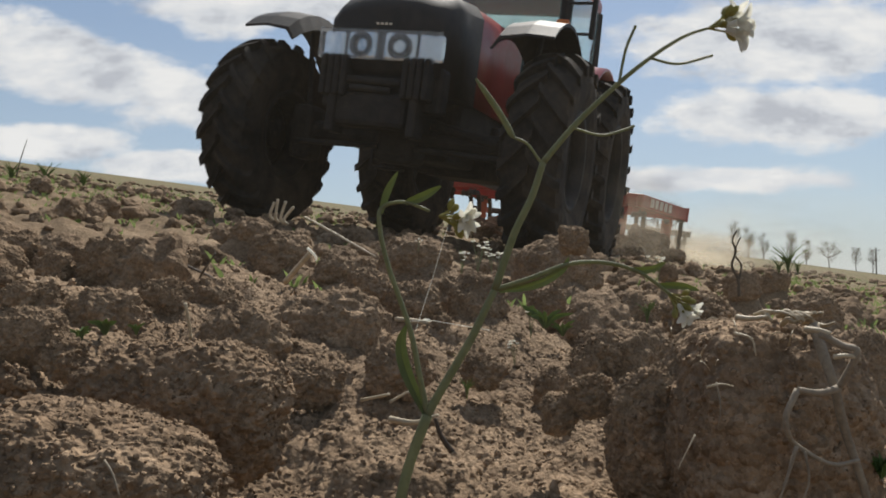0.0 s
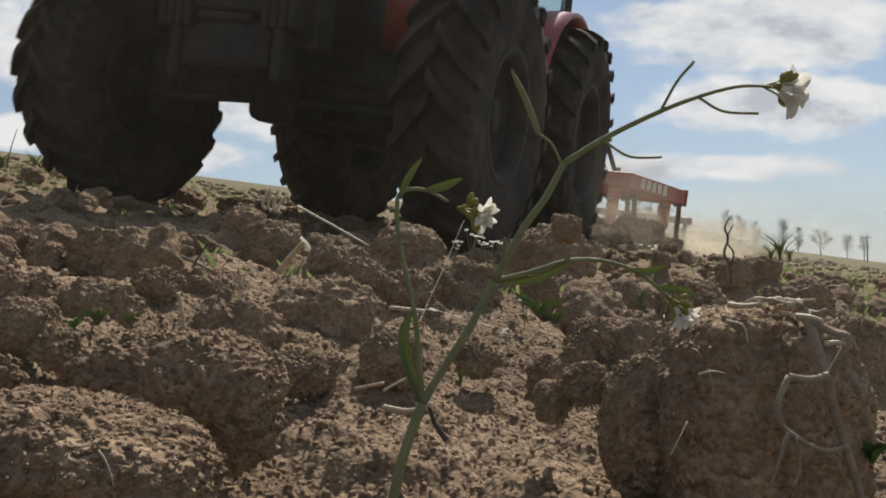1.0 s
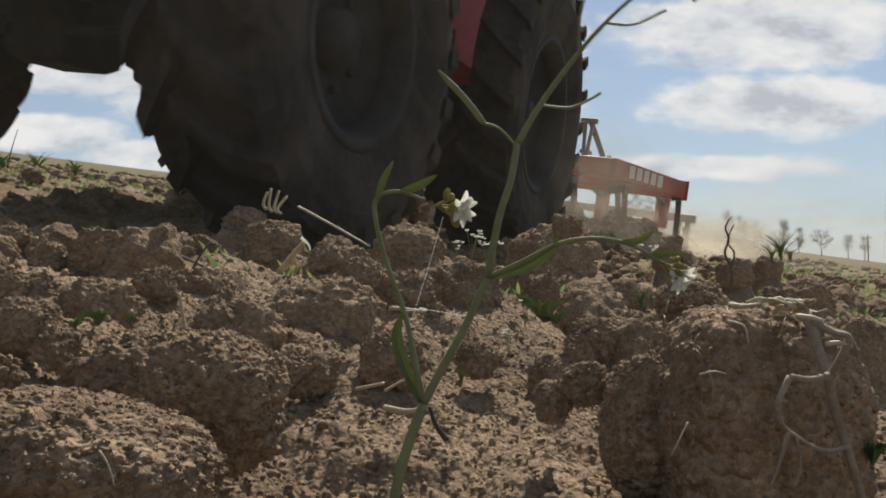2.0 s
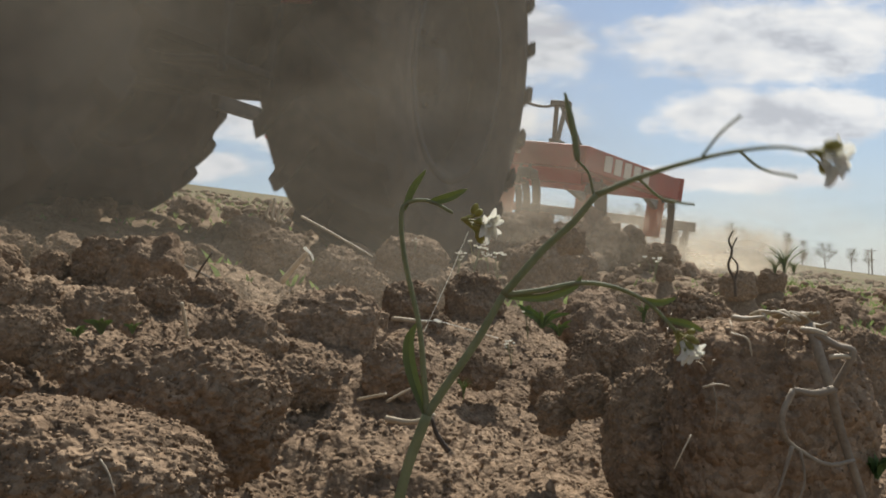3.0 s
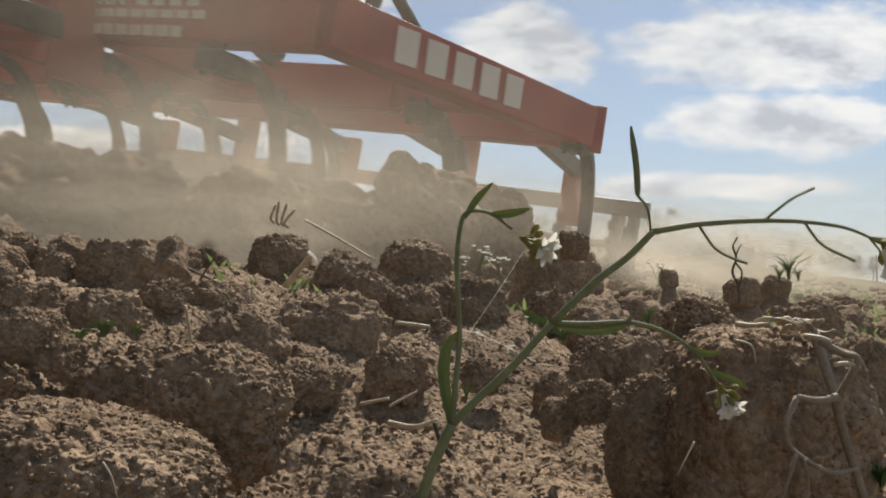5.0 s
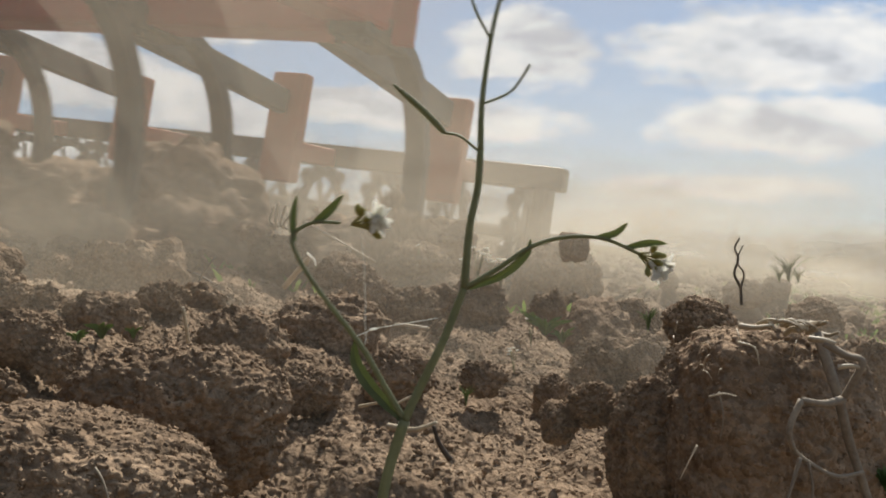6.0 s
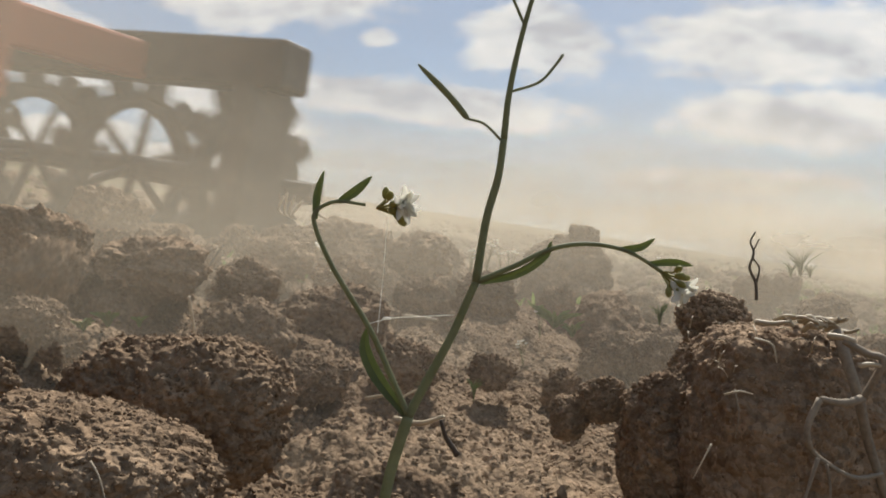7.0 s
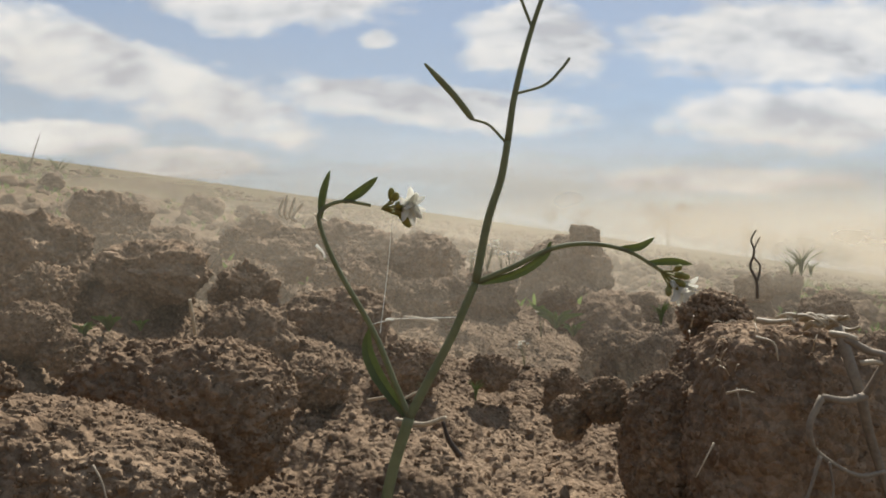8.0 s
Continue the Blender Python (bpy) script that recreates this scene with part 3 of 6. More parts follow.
def bonnet_ring(y, half, low, high, crown):
    return [(half * c, y, z) for c, z in ((-1, low), (-1, high - crown), (-0.86, high - crown * 0.45), (-0.5, high - 0.02), (0, high), (0.5, high - 0.02), (0.86, high - crown * 0.45), (1, high - crown), (1, low))]


def build_tractor():
    t = new("tractor")
    tagged(t, "red farm tractor with black nose and big lugged tyres", "tractor")
    # chassis and engine, dark and oily
    bm = bmesh.new()
    box(bm, (0.46, 2.5, 0.42), pose(0, -1.2, 0.95), 0.03)
    box(bm, (0.60, 0.9, 0.5), pose(0, -2.5, 0.98), 0.04)
    box(bm, (0.40, 0.8, 0.18), pose(0, -0.85, 0.68), 0.04)
    box(bm, (0.22, 1.1, 0.10), pose(0.34, -1.35, 0.72), 0.03)
    box(bm, (0.52, 0.62, 0.34), pose(0.02, -0.05, 0.92), 0.04)
    box(bm, (0.30, 0.5, 0.26), pose(-0.36, -1.15, 0.86), 0.04)
    box(bm, (0.34, 0.8, 0.42), pose(-0.62, -1.5, 0.82), 0.05)
    box(bm, (0.34, 0.8, 0.42), pose(0.62, -1.5, 0.82), 0.05)
    box(bm, (0.86, 1.5, 0.44), pose(0, -0.75, 0.98), 0.06)
    box(bm, (0.70, 0.9, 0.20), pose(0.05, -1.7, 0.62), 0.05)
    for x in (-0.2, 0.2):
        rod(bm, (x, 0.35, 0.86), (x * 1.2, -0.7, 0.74), 0.03)
    part("chassis", bm, DARK, t, "dark oily engine block and gearbox")
    bm = bmesh.new()
    rod(bm, (-1.05, 0, 0.715), (1.05, 0, 0.715), 0.085, sides=14)
    box(bm, (0.36, 0.34, 0.36), pose(0.04, 0, 0.68), 0.06)
    for s in (-1, 1):
        box(bm, (0.20, 0.26, 0.46), pose(s * 0.92, 0, 0.69), 0.05)
        rod(bm, (s * 0.16, 0.17, 0.62), (s * 0.90, 0.19, 0.60), 0.024)
        rod(bm, (s * 0.22, 0.06, 0.84), (s * 0.80, 0.06, 0.72), 0.045)
    part("front_axle", bm, DARK, t)
    bm = bmesh.new()
    rod(bm, (-0.9, -2.75, 0.90), (0.9, -2.75, 0.90), 0.15, 0.15, 16)
    box(bm, (0.5, 0.5, 0.55), pose(0, -2.75, 0.91), 0.07)
    part("rear_axle", bm, DARK, t)
    # front weights and linkage
    bm = bmesh.new()
    box(bm, (0.98, 0.16, 0.34), pose(0, 0.50, 1.02), 0.03)
    box(bm, (0.60, 0.22, 0.26), pose(0.04, 0.56, 0.84), 0.04)
    for x in (-0.32, 0.34):
        box(bm, (0.07, 0.20, 0.46), pose(x, 0.60, 0.88), 0.02)
    rod(bm, (-0.2, 0.66, 1.04), (0.24, 0.66, 1.05), 0.03)
    rod(bm, (-0.12, 0.66, 0.98), (0.20, 0.68, 0.99), 0.025)
    part("front_bracket", bm, DARK, t)
    for k, x in enumerate((-0.40, -0.345, -0.29, -0.235, 0.26, 0.315, 0.37, 0.425)):
        bm = bmesh.new()
        box(bm, (0.048, 0.20, 0.30), pose(x, 0.62, 1.07), 0.018)
        rod(bm, (x, 0.54, 1.225), (x, 0.68, 1.215), 0.018)
        part("weight_plate", bm, DARK, t)
    # bonnet
    bm = bmesh.new()
    loft(bm, [bonnet_ring(0.56, 0.45, 1.20, 1.66, 0.16), bonnet_ring(0.40, 0.47, 1.08, 1.82, 0.18), bonnet_ring(-0.3, 0.49, 1.06, 1.92, 0.18), bonnet_ring(-1.35, 0.50, 1.06, 2.0, 0.20)])
    part("bonnet", bm, RED, t, "glossy red bonnet side and top", None, True)
    bm = bmesh.new()
    loft(bm, [bonnet_ring(0.64, 0.42, 1.16, 1.60, 0.14), bonnet_ring(0.575, 0.462, 1.10, 1.68, 0.165), bonnet_ring(0.36, 0.482, 1.04, 1.845, 0.185), bonnet_ring(-0.12, 0.500, 1.02, 1.915, 0.185)])
    part("grille", bm, BLACK, t, "black plastic nose and grille", None, True)
    bm = bmesh.new()
    for k in range(4):
        box(bm, (0.022, 0.006, 0.016), pose(-0.05 + 0.034 * k, 0.648, 1.47), 0.002)
    part("badge", bm, CREAM, t, "small pale badge bars")
    for x, w in ((-0.39, 0.19), (-0.155, 0.25), (0.155, 0.25), (0.39, 0.19)):
        bm = bmesh.new()
        box(bm, (w, 0.05, 0.20), pose(x, 0.640 - (0.02 if w < 0.2 else 0), 1.305, 0, 0, -8 * math.copysign(1, x)), 0.02)
        lamp = part("headlight", bm, CHROME, t, "bright chrome headlight housing")
        if w < 0.2:
            continue
        bm = bmesh.new()
        revolve_ring = [(0.0, 0.046), (0.0, 0.088), (0.012, 0.094), (0.018, 0.080), (0.012, 0.050)]
        revolve(bm, revolve_ring, 20)
        part("reflector_ring", bm, BLACK, lamp, "", pose(x, 0.668, 1.305, 0, 0, 90), True)
    bm = bmesh.new()
    box(bm, (0.98, 0.012, 0.22), pose(0, 0.695, 1.305), 0.005)
    cover = part("light_cover", bm, LENS, t, "clear curved headlight cover")
    cover.visible_shadow = False
    # cab
    bm = bmesh.new()
    for x, y in ((-0.80, -1.55), (0.80, -1.55), (-0.86, -3.0), (0.86, -3.0)):
        beam(bm, (x, y, 1.20), (x * 0.93, y - 0.04, 2.70), 0.09, 0.10, 0.02)
    for y in (-1.55, -3.0):
        beam(bm, (-0.80, y, 1.55 if y > -2 else 1.85), (0.80, y, 1.55 if y > -2 else 1.85), 0.08, 0.10, 0.02)
    box(bm, (1.5, 1.4, 0.5), pose(0, -2.3, 1.30), 0.05)
    part("cab_frame", bm, BLACK, t, "black cab pillars")
    bm = bmesh.new()
    box(bm, (1.62, 1.85, 0.22), pose(0, -2.35, 2.80), 0.08)
    part("cab_roof", bm, RED, t, "red cab roof")
    for x, y, w, d in ((0, -1.55, 1.44, 0.012), (-0.82, -2.27, 0.012, 1.36), (0.82, -2.27, 0.012, 1.36), (0, -3.02, 1.50, 0.012)):
        bm = bmesh.new()
        box(bm, (w, d, 1.05), pose(x, y, 2.14), 0)
        pane = part("cab_window", bm, PANE, t, "greenish cab glass")
        pane.visible_shadow = False
    bm = bmesh.new()
    box(bm, (0.55, 0.5, 0.14), pose(0, -2.5, 1.65), 0.05)
    box(bm, (0.52, 0.14, 0.6), pose(0, -2.78, 1.95), 0.05)
    part("driver_seat", bm, BLACK, t)
    for s in (-1, 1):
        bm = bmesh.new()
        box(bm, (0.05, 0.08, 0.42), pose(s * 1.06, -1.50, 2.22), 0.02)
        rod(bm, (s * 0.80, -1.52, 2.36), (s * 1.06, -1.50, 2.36), 0.015)
        rod(bm, (s * 0.80, -1.52, 2.06), (s * 1.06, -1.50, 2.06), 0.015)
        part("mirror", bm, BLACK, t)
        bm = bmesh.new()
        box(bm, (0.13, 0.07, 0.12), pose(s * 0.78, -1.44, 2.12), 0.03)
        part("turn_signal", bm, AMBER, t, "amber turn signal lens")
        # front mudguard: a curved leaf over the wheel
        bm = bmesh.new()
        rows = []
        for k in range(11):
            a = radians(-40 + 105 * k / 10)
            rows.append([bm.verts.new((s * x, -0.88 * math.sin(a), 0.735 + r * math.cos(a))) for x, r in ((0.80, 0.80), (0.86, 0.92), (1.06, 0.95), (1.26, 0.93), (1.26, 0.905), (1.06, 0.925), (0.88, 0.89), (0.82, 0.79))])
        for a, b in zip(rows, rows[1:]):
            for i in range(8):
                bm.faces.new((a[i], a[(i + 1) % 8], b[(i + 1) % 8], b[i]))
        bm.faces.new(rows[0]), bm.faces.new(rows[-1][::-1])
        bmesh.ops.recalc_face_normals(bm, faces=bm.faces)
        rod(bm, (s * 0.92, 0, 0.80), (s * 1.02, -0.05, 1.66), 0.022)
        part("front_mudguard", bm, BLACK, t, "black curved front mudguard")
        # rear mudguard
        bm = bmesh.new()
        rows = []
        for k in range(15):
            a = radians(-95 + 160 * k / 14)
            rows.append([bm.verts.new((s * x, -2.75 - 1.07 * math.sin(a), 0.911 + (r + 0.05) * math.cos(a))) for x, r in ((0.72, 0.98), (0.92, 1.00), (1.12, 0.98), (1.12, 0.945), (0.92, 0.965), (0.72, 0.945))])
        for a, b in zip(rows, rows[1:]):
            for i in range(6):
                bm.faces.new((a[i], a[(i + 1) % 6], b[(i + 1) % 6], b[i]))
        bm.faces.new(rows[0]), bm.faces.new(rows[-1][::-1])
        bmesh.ops.recalc_face_normals(bm, faces=bm.faces)
        part("rear_mudguard", bm, RED, t, "red rear mudguard", None, True)
        # steps
        bm = bmesh.new()
        for z in (0.55, 0.82, 1.08):
            box(bm, (0.30, 0.26, 0.03), pose(s * 0.85, -1.55, z), 0.008)
        for y in (-1.42, -1.68):
            box(bm, (0.03, 0.02, 0.62), pose(s * 0.98, y, 0.82), 0.005)
        part("cab_steps", bm, DARK, t)
        wheel(t, "front_wheel", s * 1.24, 0, 0.78, 0.43, 0.37, 20, 0.03)
        wheel(t, "rear_wheel", s * 1.07, -2.75, 0.985, 0.57, 0.52, 22, 0.07)
    # three-point linkage
    bm = bmesh.new()
    for s in (-1, 1):
        beam(bm, (s * 0.34, -2.95, 0.62), (s * 0.42, -4.75, 0.60), 0.05, 0.09)
        rod(bm, (s * 0.40, -3.05, 1.20), (s * 0.41, -4.0, 0.62), 0.03)
    rod(bm, (0, -3.05, 1.05), (0, -4.85, 1.25), 0.035)
    part("hitch_linkage", bm, STEEL, t, "worn steel lower links and top link")
    # the body stands above the axles; the cab sits further back
    for ob in t.children:
        if "wheel" not in ob.name:
            back = -0.25 if ob.name.split(".")[0] in ("cab_frame", "cab_roof", "cab_window", "driver_seat", "mirror", "turn_signal") else -0.05
            ob.matrix_basis = pose(0, back, 0.10) @ ob.matrix_basis
    return t


tractor = build_tractor()


# ---- cultivator ----
def tine_mesh(reach, high):
    """A C-shaped spring tine, thick flat bar, hung from its clamp at the origin and reaching back and down."""
    bm = bmesh.new()
    line = smooth_line([(0, 0.10, 0), (0, -0.10, 0.015), (0, -reach * 0.72, -0.05), (0, -reach, -0.22), (0, -reach - 0.01, -high * 0.6), (0, -reach + 0.07, -high * 0.85), (0, -0.06, -high)], 6)
    rows = []
    for i, p in enumerate(line):
        way = (line[min(i + 1, len(line) - 1)] - line[max(i - 1, 0)]).normalized()
        up = way.cross(Vector((1, 0, 0)))
        rows.append([bm.verts.new(p + Vector((a, 0, 0)) + up * b) for a, b in ((-0.03, -0.017), (0.03, -0.017), (0.03, 0.017), (-0.03, 0.017))])
    for a, b in zip(rows, rows[1:]):
        for i in range(4):
            bm.faces.new((a[i], a[(i + 1) % 4], b[(i + 1) % 4], b[i]))
    bm.faces.new(rows[0]), bm.faces.new(rows[-1][::-1])
    bmesh.ops.recalc_face_normals(bm, faces=bm.faces)
    return bm


ROLLER = []


def build_cultivator():
    c = new("cultivator")
    tagged(c, "red chisel cultivator with curved tines and packer roller behind the tractor", "cultivator")
    z = 0.76
    bm = bmesh.new()
    beam(bm, (-1.36, -5.0, z + 0.03), (1.36, -5.0, z + 0.03), 0.13, 0.175, 0.012)
    front = part("front_beam", bm, ORANGE, c, "red box-section front beam")
    bm = bmesh.new()
    beam(bm, (-1.22, -5.78, z - 0.03), (1.22, -5.78, z - 0.03), 0.12, 0.18, 0.012)
    part("middle_beam", bm, ORANGE, c)
    bm = bmesh.new()
    beam(bm, (-1.86, -6.31, z - 0.055), (1.86, -6.31, z - 0.055), 0.13, 0.165, 0.012)
    part("rear_beam", bm, ORANGE, c, "dusty red rear beam")
    wings = {}
    for s in (-1, 1):
        bm = bmesh.new()
        beam(bm, (s * 1.36, -4.97, z + 0.03), (s * 1.89, -6.30, z - 0.04), 0.13, 0.18, 0.012)
        wings[s] = part("wing_beam", bm, ORANGE, c, "red swept wing beam with pale lettering")
        bm = bmesh.new()
        box(bm, (0.16, 0.02, 0.21), pose(s * 1.897, -6.32, z - 0.04, 0, 0, s * -22), 0.004)
        part("end_cap", bm, ORANGE, c)
        bm = bmesh.new()
        beam(bm, (s * 0.42, -5.0, z), (s * 0.42, -5.80, z - 0.02), 0.10, 0.14)
        part("cross_member", bm, ORANGE, c)
        bm = bmesh.new()
        beam(bm, (s * 1.22, -5.78, z - 0.03), (s * 1.64, -5.82, z - 0.01), 0.10, 0.14)
        part("cross_member", bm, ORANGE, c)
        # hitch plates and braces of the mast
        bm = bmesh.new()
        box(bm, (0.03, 0.22, 0.36), pose(s * 0.42, -4.88, z - 0.06), 0.01)
        box(bm, (0.03, 0.16, 0.66), pose(s * 0.10, -5.0, z + 0.36, -6), 0.01)
        part("hitch_plate", bm, ORANGE, c)
        bm = bmesh.new()
        beam(bm, (s * 0.12, -5.0, z + 0.62), (s * 0.62, -5.76, z + 0.06), 0.06, 0.09)
        part("mast_brace", bm, STEEL, c, "dusty steel mast brace")
        # screw jacks that set the roller's depth
        bm = bmesh.new()
        beam(bm, (s * 0.90, -5.90, z + 0.02), (s * 0.90, -6.12, z + 0.60), 0.035, 0.05)
        beam(bm, (s * 0.82, -6.22, z + 0.02), (s * 0.82, -6.10, z + 0.60), 0.035, 0.05)
        box(bm, (0.18, 0.10, 0.05), pose(s * 0.86, -6.1, z + 0.60), 0.01)
        beam(bm, (s * 0.86, -6.02, z + 0.26), (s * 0.86, -6.22, z + 0.26), 0.10, 0.04)
        part("jack_stand", bm, STEEL, c)
        bm = bmesh.new()
        rod(bm, (s * 0.88, -6.12, z + 0.58), (s * 0.95, -7.0, z + 0.16), 0.032)
        rod(bm, (s * 0.95, -7.0, z + 0.10), (s * 0.95, -7.02, z + 0.32), 0.03)
        part("screw_jack", bm, STEEL, c)
        bm = bmesh.new()
        tube(bm, smooth_line([(s * 0.86, -6.08, z + 0.60), (s * 0.74, -5.94, z + 0.54), (s * 0.60, -5.80, z + 0.56), (s * 0.55, -5.74, z + 0.64)], 4), 0.013, 8)
        part("crank_handle", bm, STEEL, c)
    for s, x, y in ((-1, 0, 0), (1, 0, 0)):
        bm = bmesh.new()
        way = Vector((s * 0.53, -1.33, -0.07)).normalized()
        for k in range(5):
            at = Vector((s * 1.36, -4.97, z + 0.03)) + way * (0.30 + 0.14 * k)
            turn = math.degrees(math.atan2(way.y, way.x))
            box(bm, (0.10, 0.006, 0.12), Matrix.Translation(at + Vector((s * 0.0625, 0.025, 0.005))) @ pose(0, 0, 0, 0, 0, turn), 0.002)
        part("maker_mark", bm, CREAM, wings[s], "five cream blocks of a maker's mark")
    for k, (wide, high, dz) in enumerate(((0.62, 0.028, 0.0), (0.56, 0.036, -0.058))):
        bm = bmesh.new()
        for i in range(9):
            if k == 0 or i not in (0, 8):
                box(bm, (wide / 11, 0.006, high), pose(-0.62 + (i - 4) * wide / 9, -4.933, z + 0.03 + dz), 0.002)
        part("lettering_bars", bm, CREAM, front)
    text = bpy.data.curves.new("lettering", "FONT")
    text.body, text.size, text.align_x, text.align_y, text.extrude, text.offset = "TARIM", 0.075, "CENTER", "CENTER", 0.002, 0.002
    text.materials.append(CREAM)
    words = new("lettering", text)
    words.parent = front
    words.matrix_basis = pose(-0.45, -4.931, z + 0.083, 90, 0, 180)
    bm = bmesh.new()
    for i in range(4):
        box(bm, (0.05, 0.006, 0.05), pose(-0.64 - 0.075 * i, -4.933, z + 0.083), 0.002)
    part("lettering_bars", bm, CREAM, front)
    shared = None
    spots = [(-0.98, -5.0), (-0.33, -5.0), (0.33, -5.0), (0.98, -5.0), (-1.36, -5.78), (-0.66, -5.78), (0.0, -5.78), (0.66, -5.78), (1.36, -5.78),
             (-1.87, -6.31), (-1.20, -6.31), (-0.42, -6.31), (0.42, -6.31), (1.20, -6.31), (1.87, -6.31)]
    for x, y in spots:
        if shared is None:
            tine = part("tine", tine_mesh(0.34, 0.78), STEEL, c, "curved dark spring tine", pose(x, y, z - 0.12))
            shared = tine.data
        else:
            tine = new("tine", shared)
            tine.parent, tine.matrix_basis = c, pose(x, y, z - 0.12)
            tagged(tine, "curved dark spring tine")
        bm = bmesh.new()
        box(bm, (0.11, 0.20, 0.07), pose(0, 0, 0.0), 0.012)
        for i in (-1, 1):
            rod(bm, (i * 0.035, 0.07, -0.05), (i * 0.035, 0.07, 0.06), 0.012, sides=6)
        part("clamp", bm, STEEL, tine)
    # arms that carry the roller, and their upright plates
    for x in (-1.60, -0.86, 0.0, 0.86, 1.60):
        bm = bmesh.new()
        beam(bm, (x, -6.37, z - 0.03), (x, -7.42, 0.63), 0.06, 0.10)
        part("roller_arm", bm, STEEL, c, "dusty dark steel roller arm")
        bm = bmesh.new()
        tall = 0.46 if abs(x) == 0.86 else 0.40
        box(bm, (0.17, 0.06, tall), pose(x, -7.46, 0.30 + tall / 2, 3), 0.012)
        beam(bm, (x, -7.46, 0.44), (x, -7.84, 0.45), 0.06, 0.08)
        part("upright_plate", bm, PLATE, c, "dusty orange upright plate")
    bm = bmesh.new()
    beam(bm, (-1.98, -7.88, 0.463), (1.98, -7.88, 0.463), 0.10, 0.10, 0.01)
    part("roller_beam", bm, STEEL, c, "dark roller frame beam")
    for s in (-1, 1):
        bm = bmesh.new()
        box(bm, (0.022, 0.26, 0.30), pose(s * 1.85, -7.97, 0.20), 0.01)
        box(bm, (0.06, 0.14, 0.42), pose(s * 1.89, -7.90, 0.24), 0.01)
        rod(bm, (s * 1.83, -8.06, 0.22), (s * 1.95, -8.06, 0.22), 0.025)
        rod(bm, (s * 1.83, -7.95, 0.10), (s * 1.93, -7.95, 0.10), 0.02)
        part("end_plate", bm, STEEL, c, "dark steel roller end plate")
    bm = bmesh.new()
    rod(bm, (-1.86, 0, 0), (1.86, 0, 0), 0.030, sides=12)
    roll = part("roller", bm, STEEL, c, "packer roller axle tube", pose(0, -8.06, 0.22))
    bm = bmesh.new()
    revolve(bm, [(-0.012, 0.150), (-0.012, 0.19), (0.012, 0.19), (0.012, 0.150)], 28)
    for k in range(3):
        a = k * math.pi / 3
        rod(bm, (0, -0.16 * math.sin(a), -0.16 * math.cos(a)), (0, 0.16 * math.sin(a), 0.16 * math.cos(a)), 0.012, sides=6)
    for k in range(12):
        a = k * math.pi / 6
        box(bm, (0.05, 0.055, 0.065), pose(0, 0, 0, math.degrees(a)) @ pose(0, 0, 0.205), 0.008)
    ring = part("toothed_ring", bm, STEEL, roll, "", pose(-1.76, 0, 0))
    for k in range(1, 11):
        ob = new("toothed_ring", ring.data)
        ob.parent, ob.matrix_basis = roll, pose(-1.76 + 3.52 * k / 10, 0, 0, 11 * k)
    ROLLER.append(roll)
    return c


cultivator = build_cultivator()


# ---- the flowering weed close by ----
K = 0.1394e-3     # metres to a unit of the weed's drawing
FORK, NODE, CROOK = (75, 780), (193, 1025), (250, 1285)   # where the stem can bend


def at(u, w, y=0.0):
    return Vector((u * K, y, w * K))


def leaf_blade(bm, line, width, fold=0.25):
    """A lance-shaped leaf along a line, folded on its midrib."""
    pts = smooth_line(line, 5)
    rows = []
    for i, p in enumerate(pts):
        s = i / (len(pts) - 1)
        w = width * (math.sin(math.pi * min(1, 0.10 + 0.90 * s)) ** 0.7) + 0.00012
        way = (pts[min(i + 1, len(pts) - 1)] - pts[max(i - 1, 0)]).normalized()
        side = Vector((way.z, 0.35, -way.x)).normalized()
        rows.append([bm.verts.new(p + side * (w * a) + Vector((0, b * w * fold, 0))) for a, b in ((-1, -1), (0, 0.8), (1, -1), (1, -0.6), (0, 1.5), (-1, -0.6))])
    for a, b in zip(rows, rows[1:]):
        for i in range(6):
            bm.faces.new((a[i], a[(i + 1) % 6], b[(i + 1) % 6], b[i]))
    bm.faces.new(rows[0]), bm.faces.new(rows[-1][::-1])
    bmesh.ops.recalc_face_normals(bm, faces=bm.faces)


def ball(bm, centre, half, m=None):
    made = bmesh.ops.create_icosphere(bm, subdivisions=2, radius=1)["verts"]
    turn = (m or Matrix()).to_3x3()
    for w in made:
        w.co = Vector(centre) + turn @ Vector((w.co.x * half[0], w.co.y * half[1], w.co.z * half[2]))


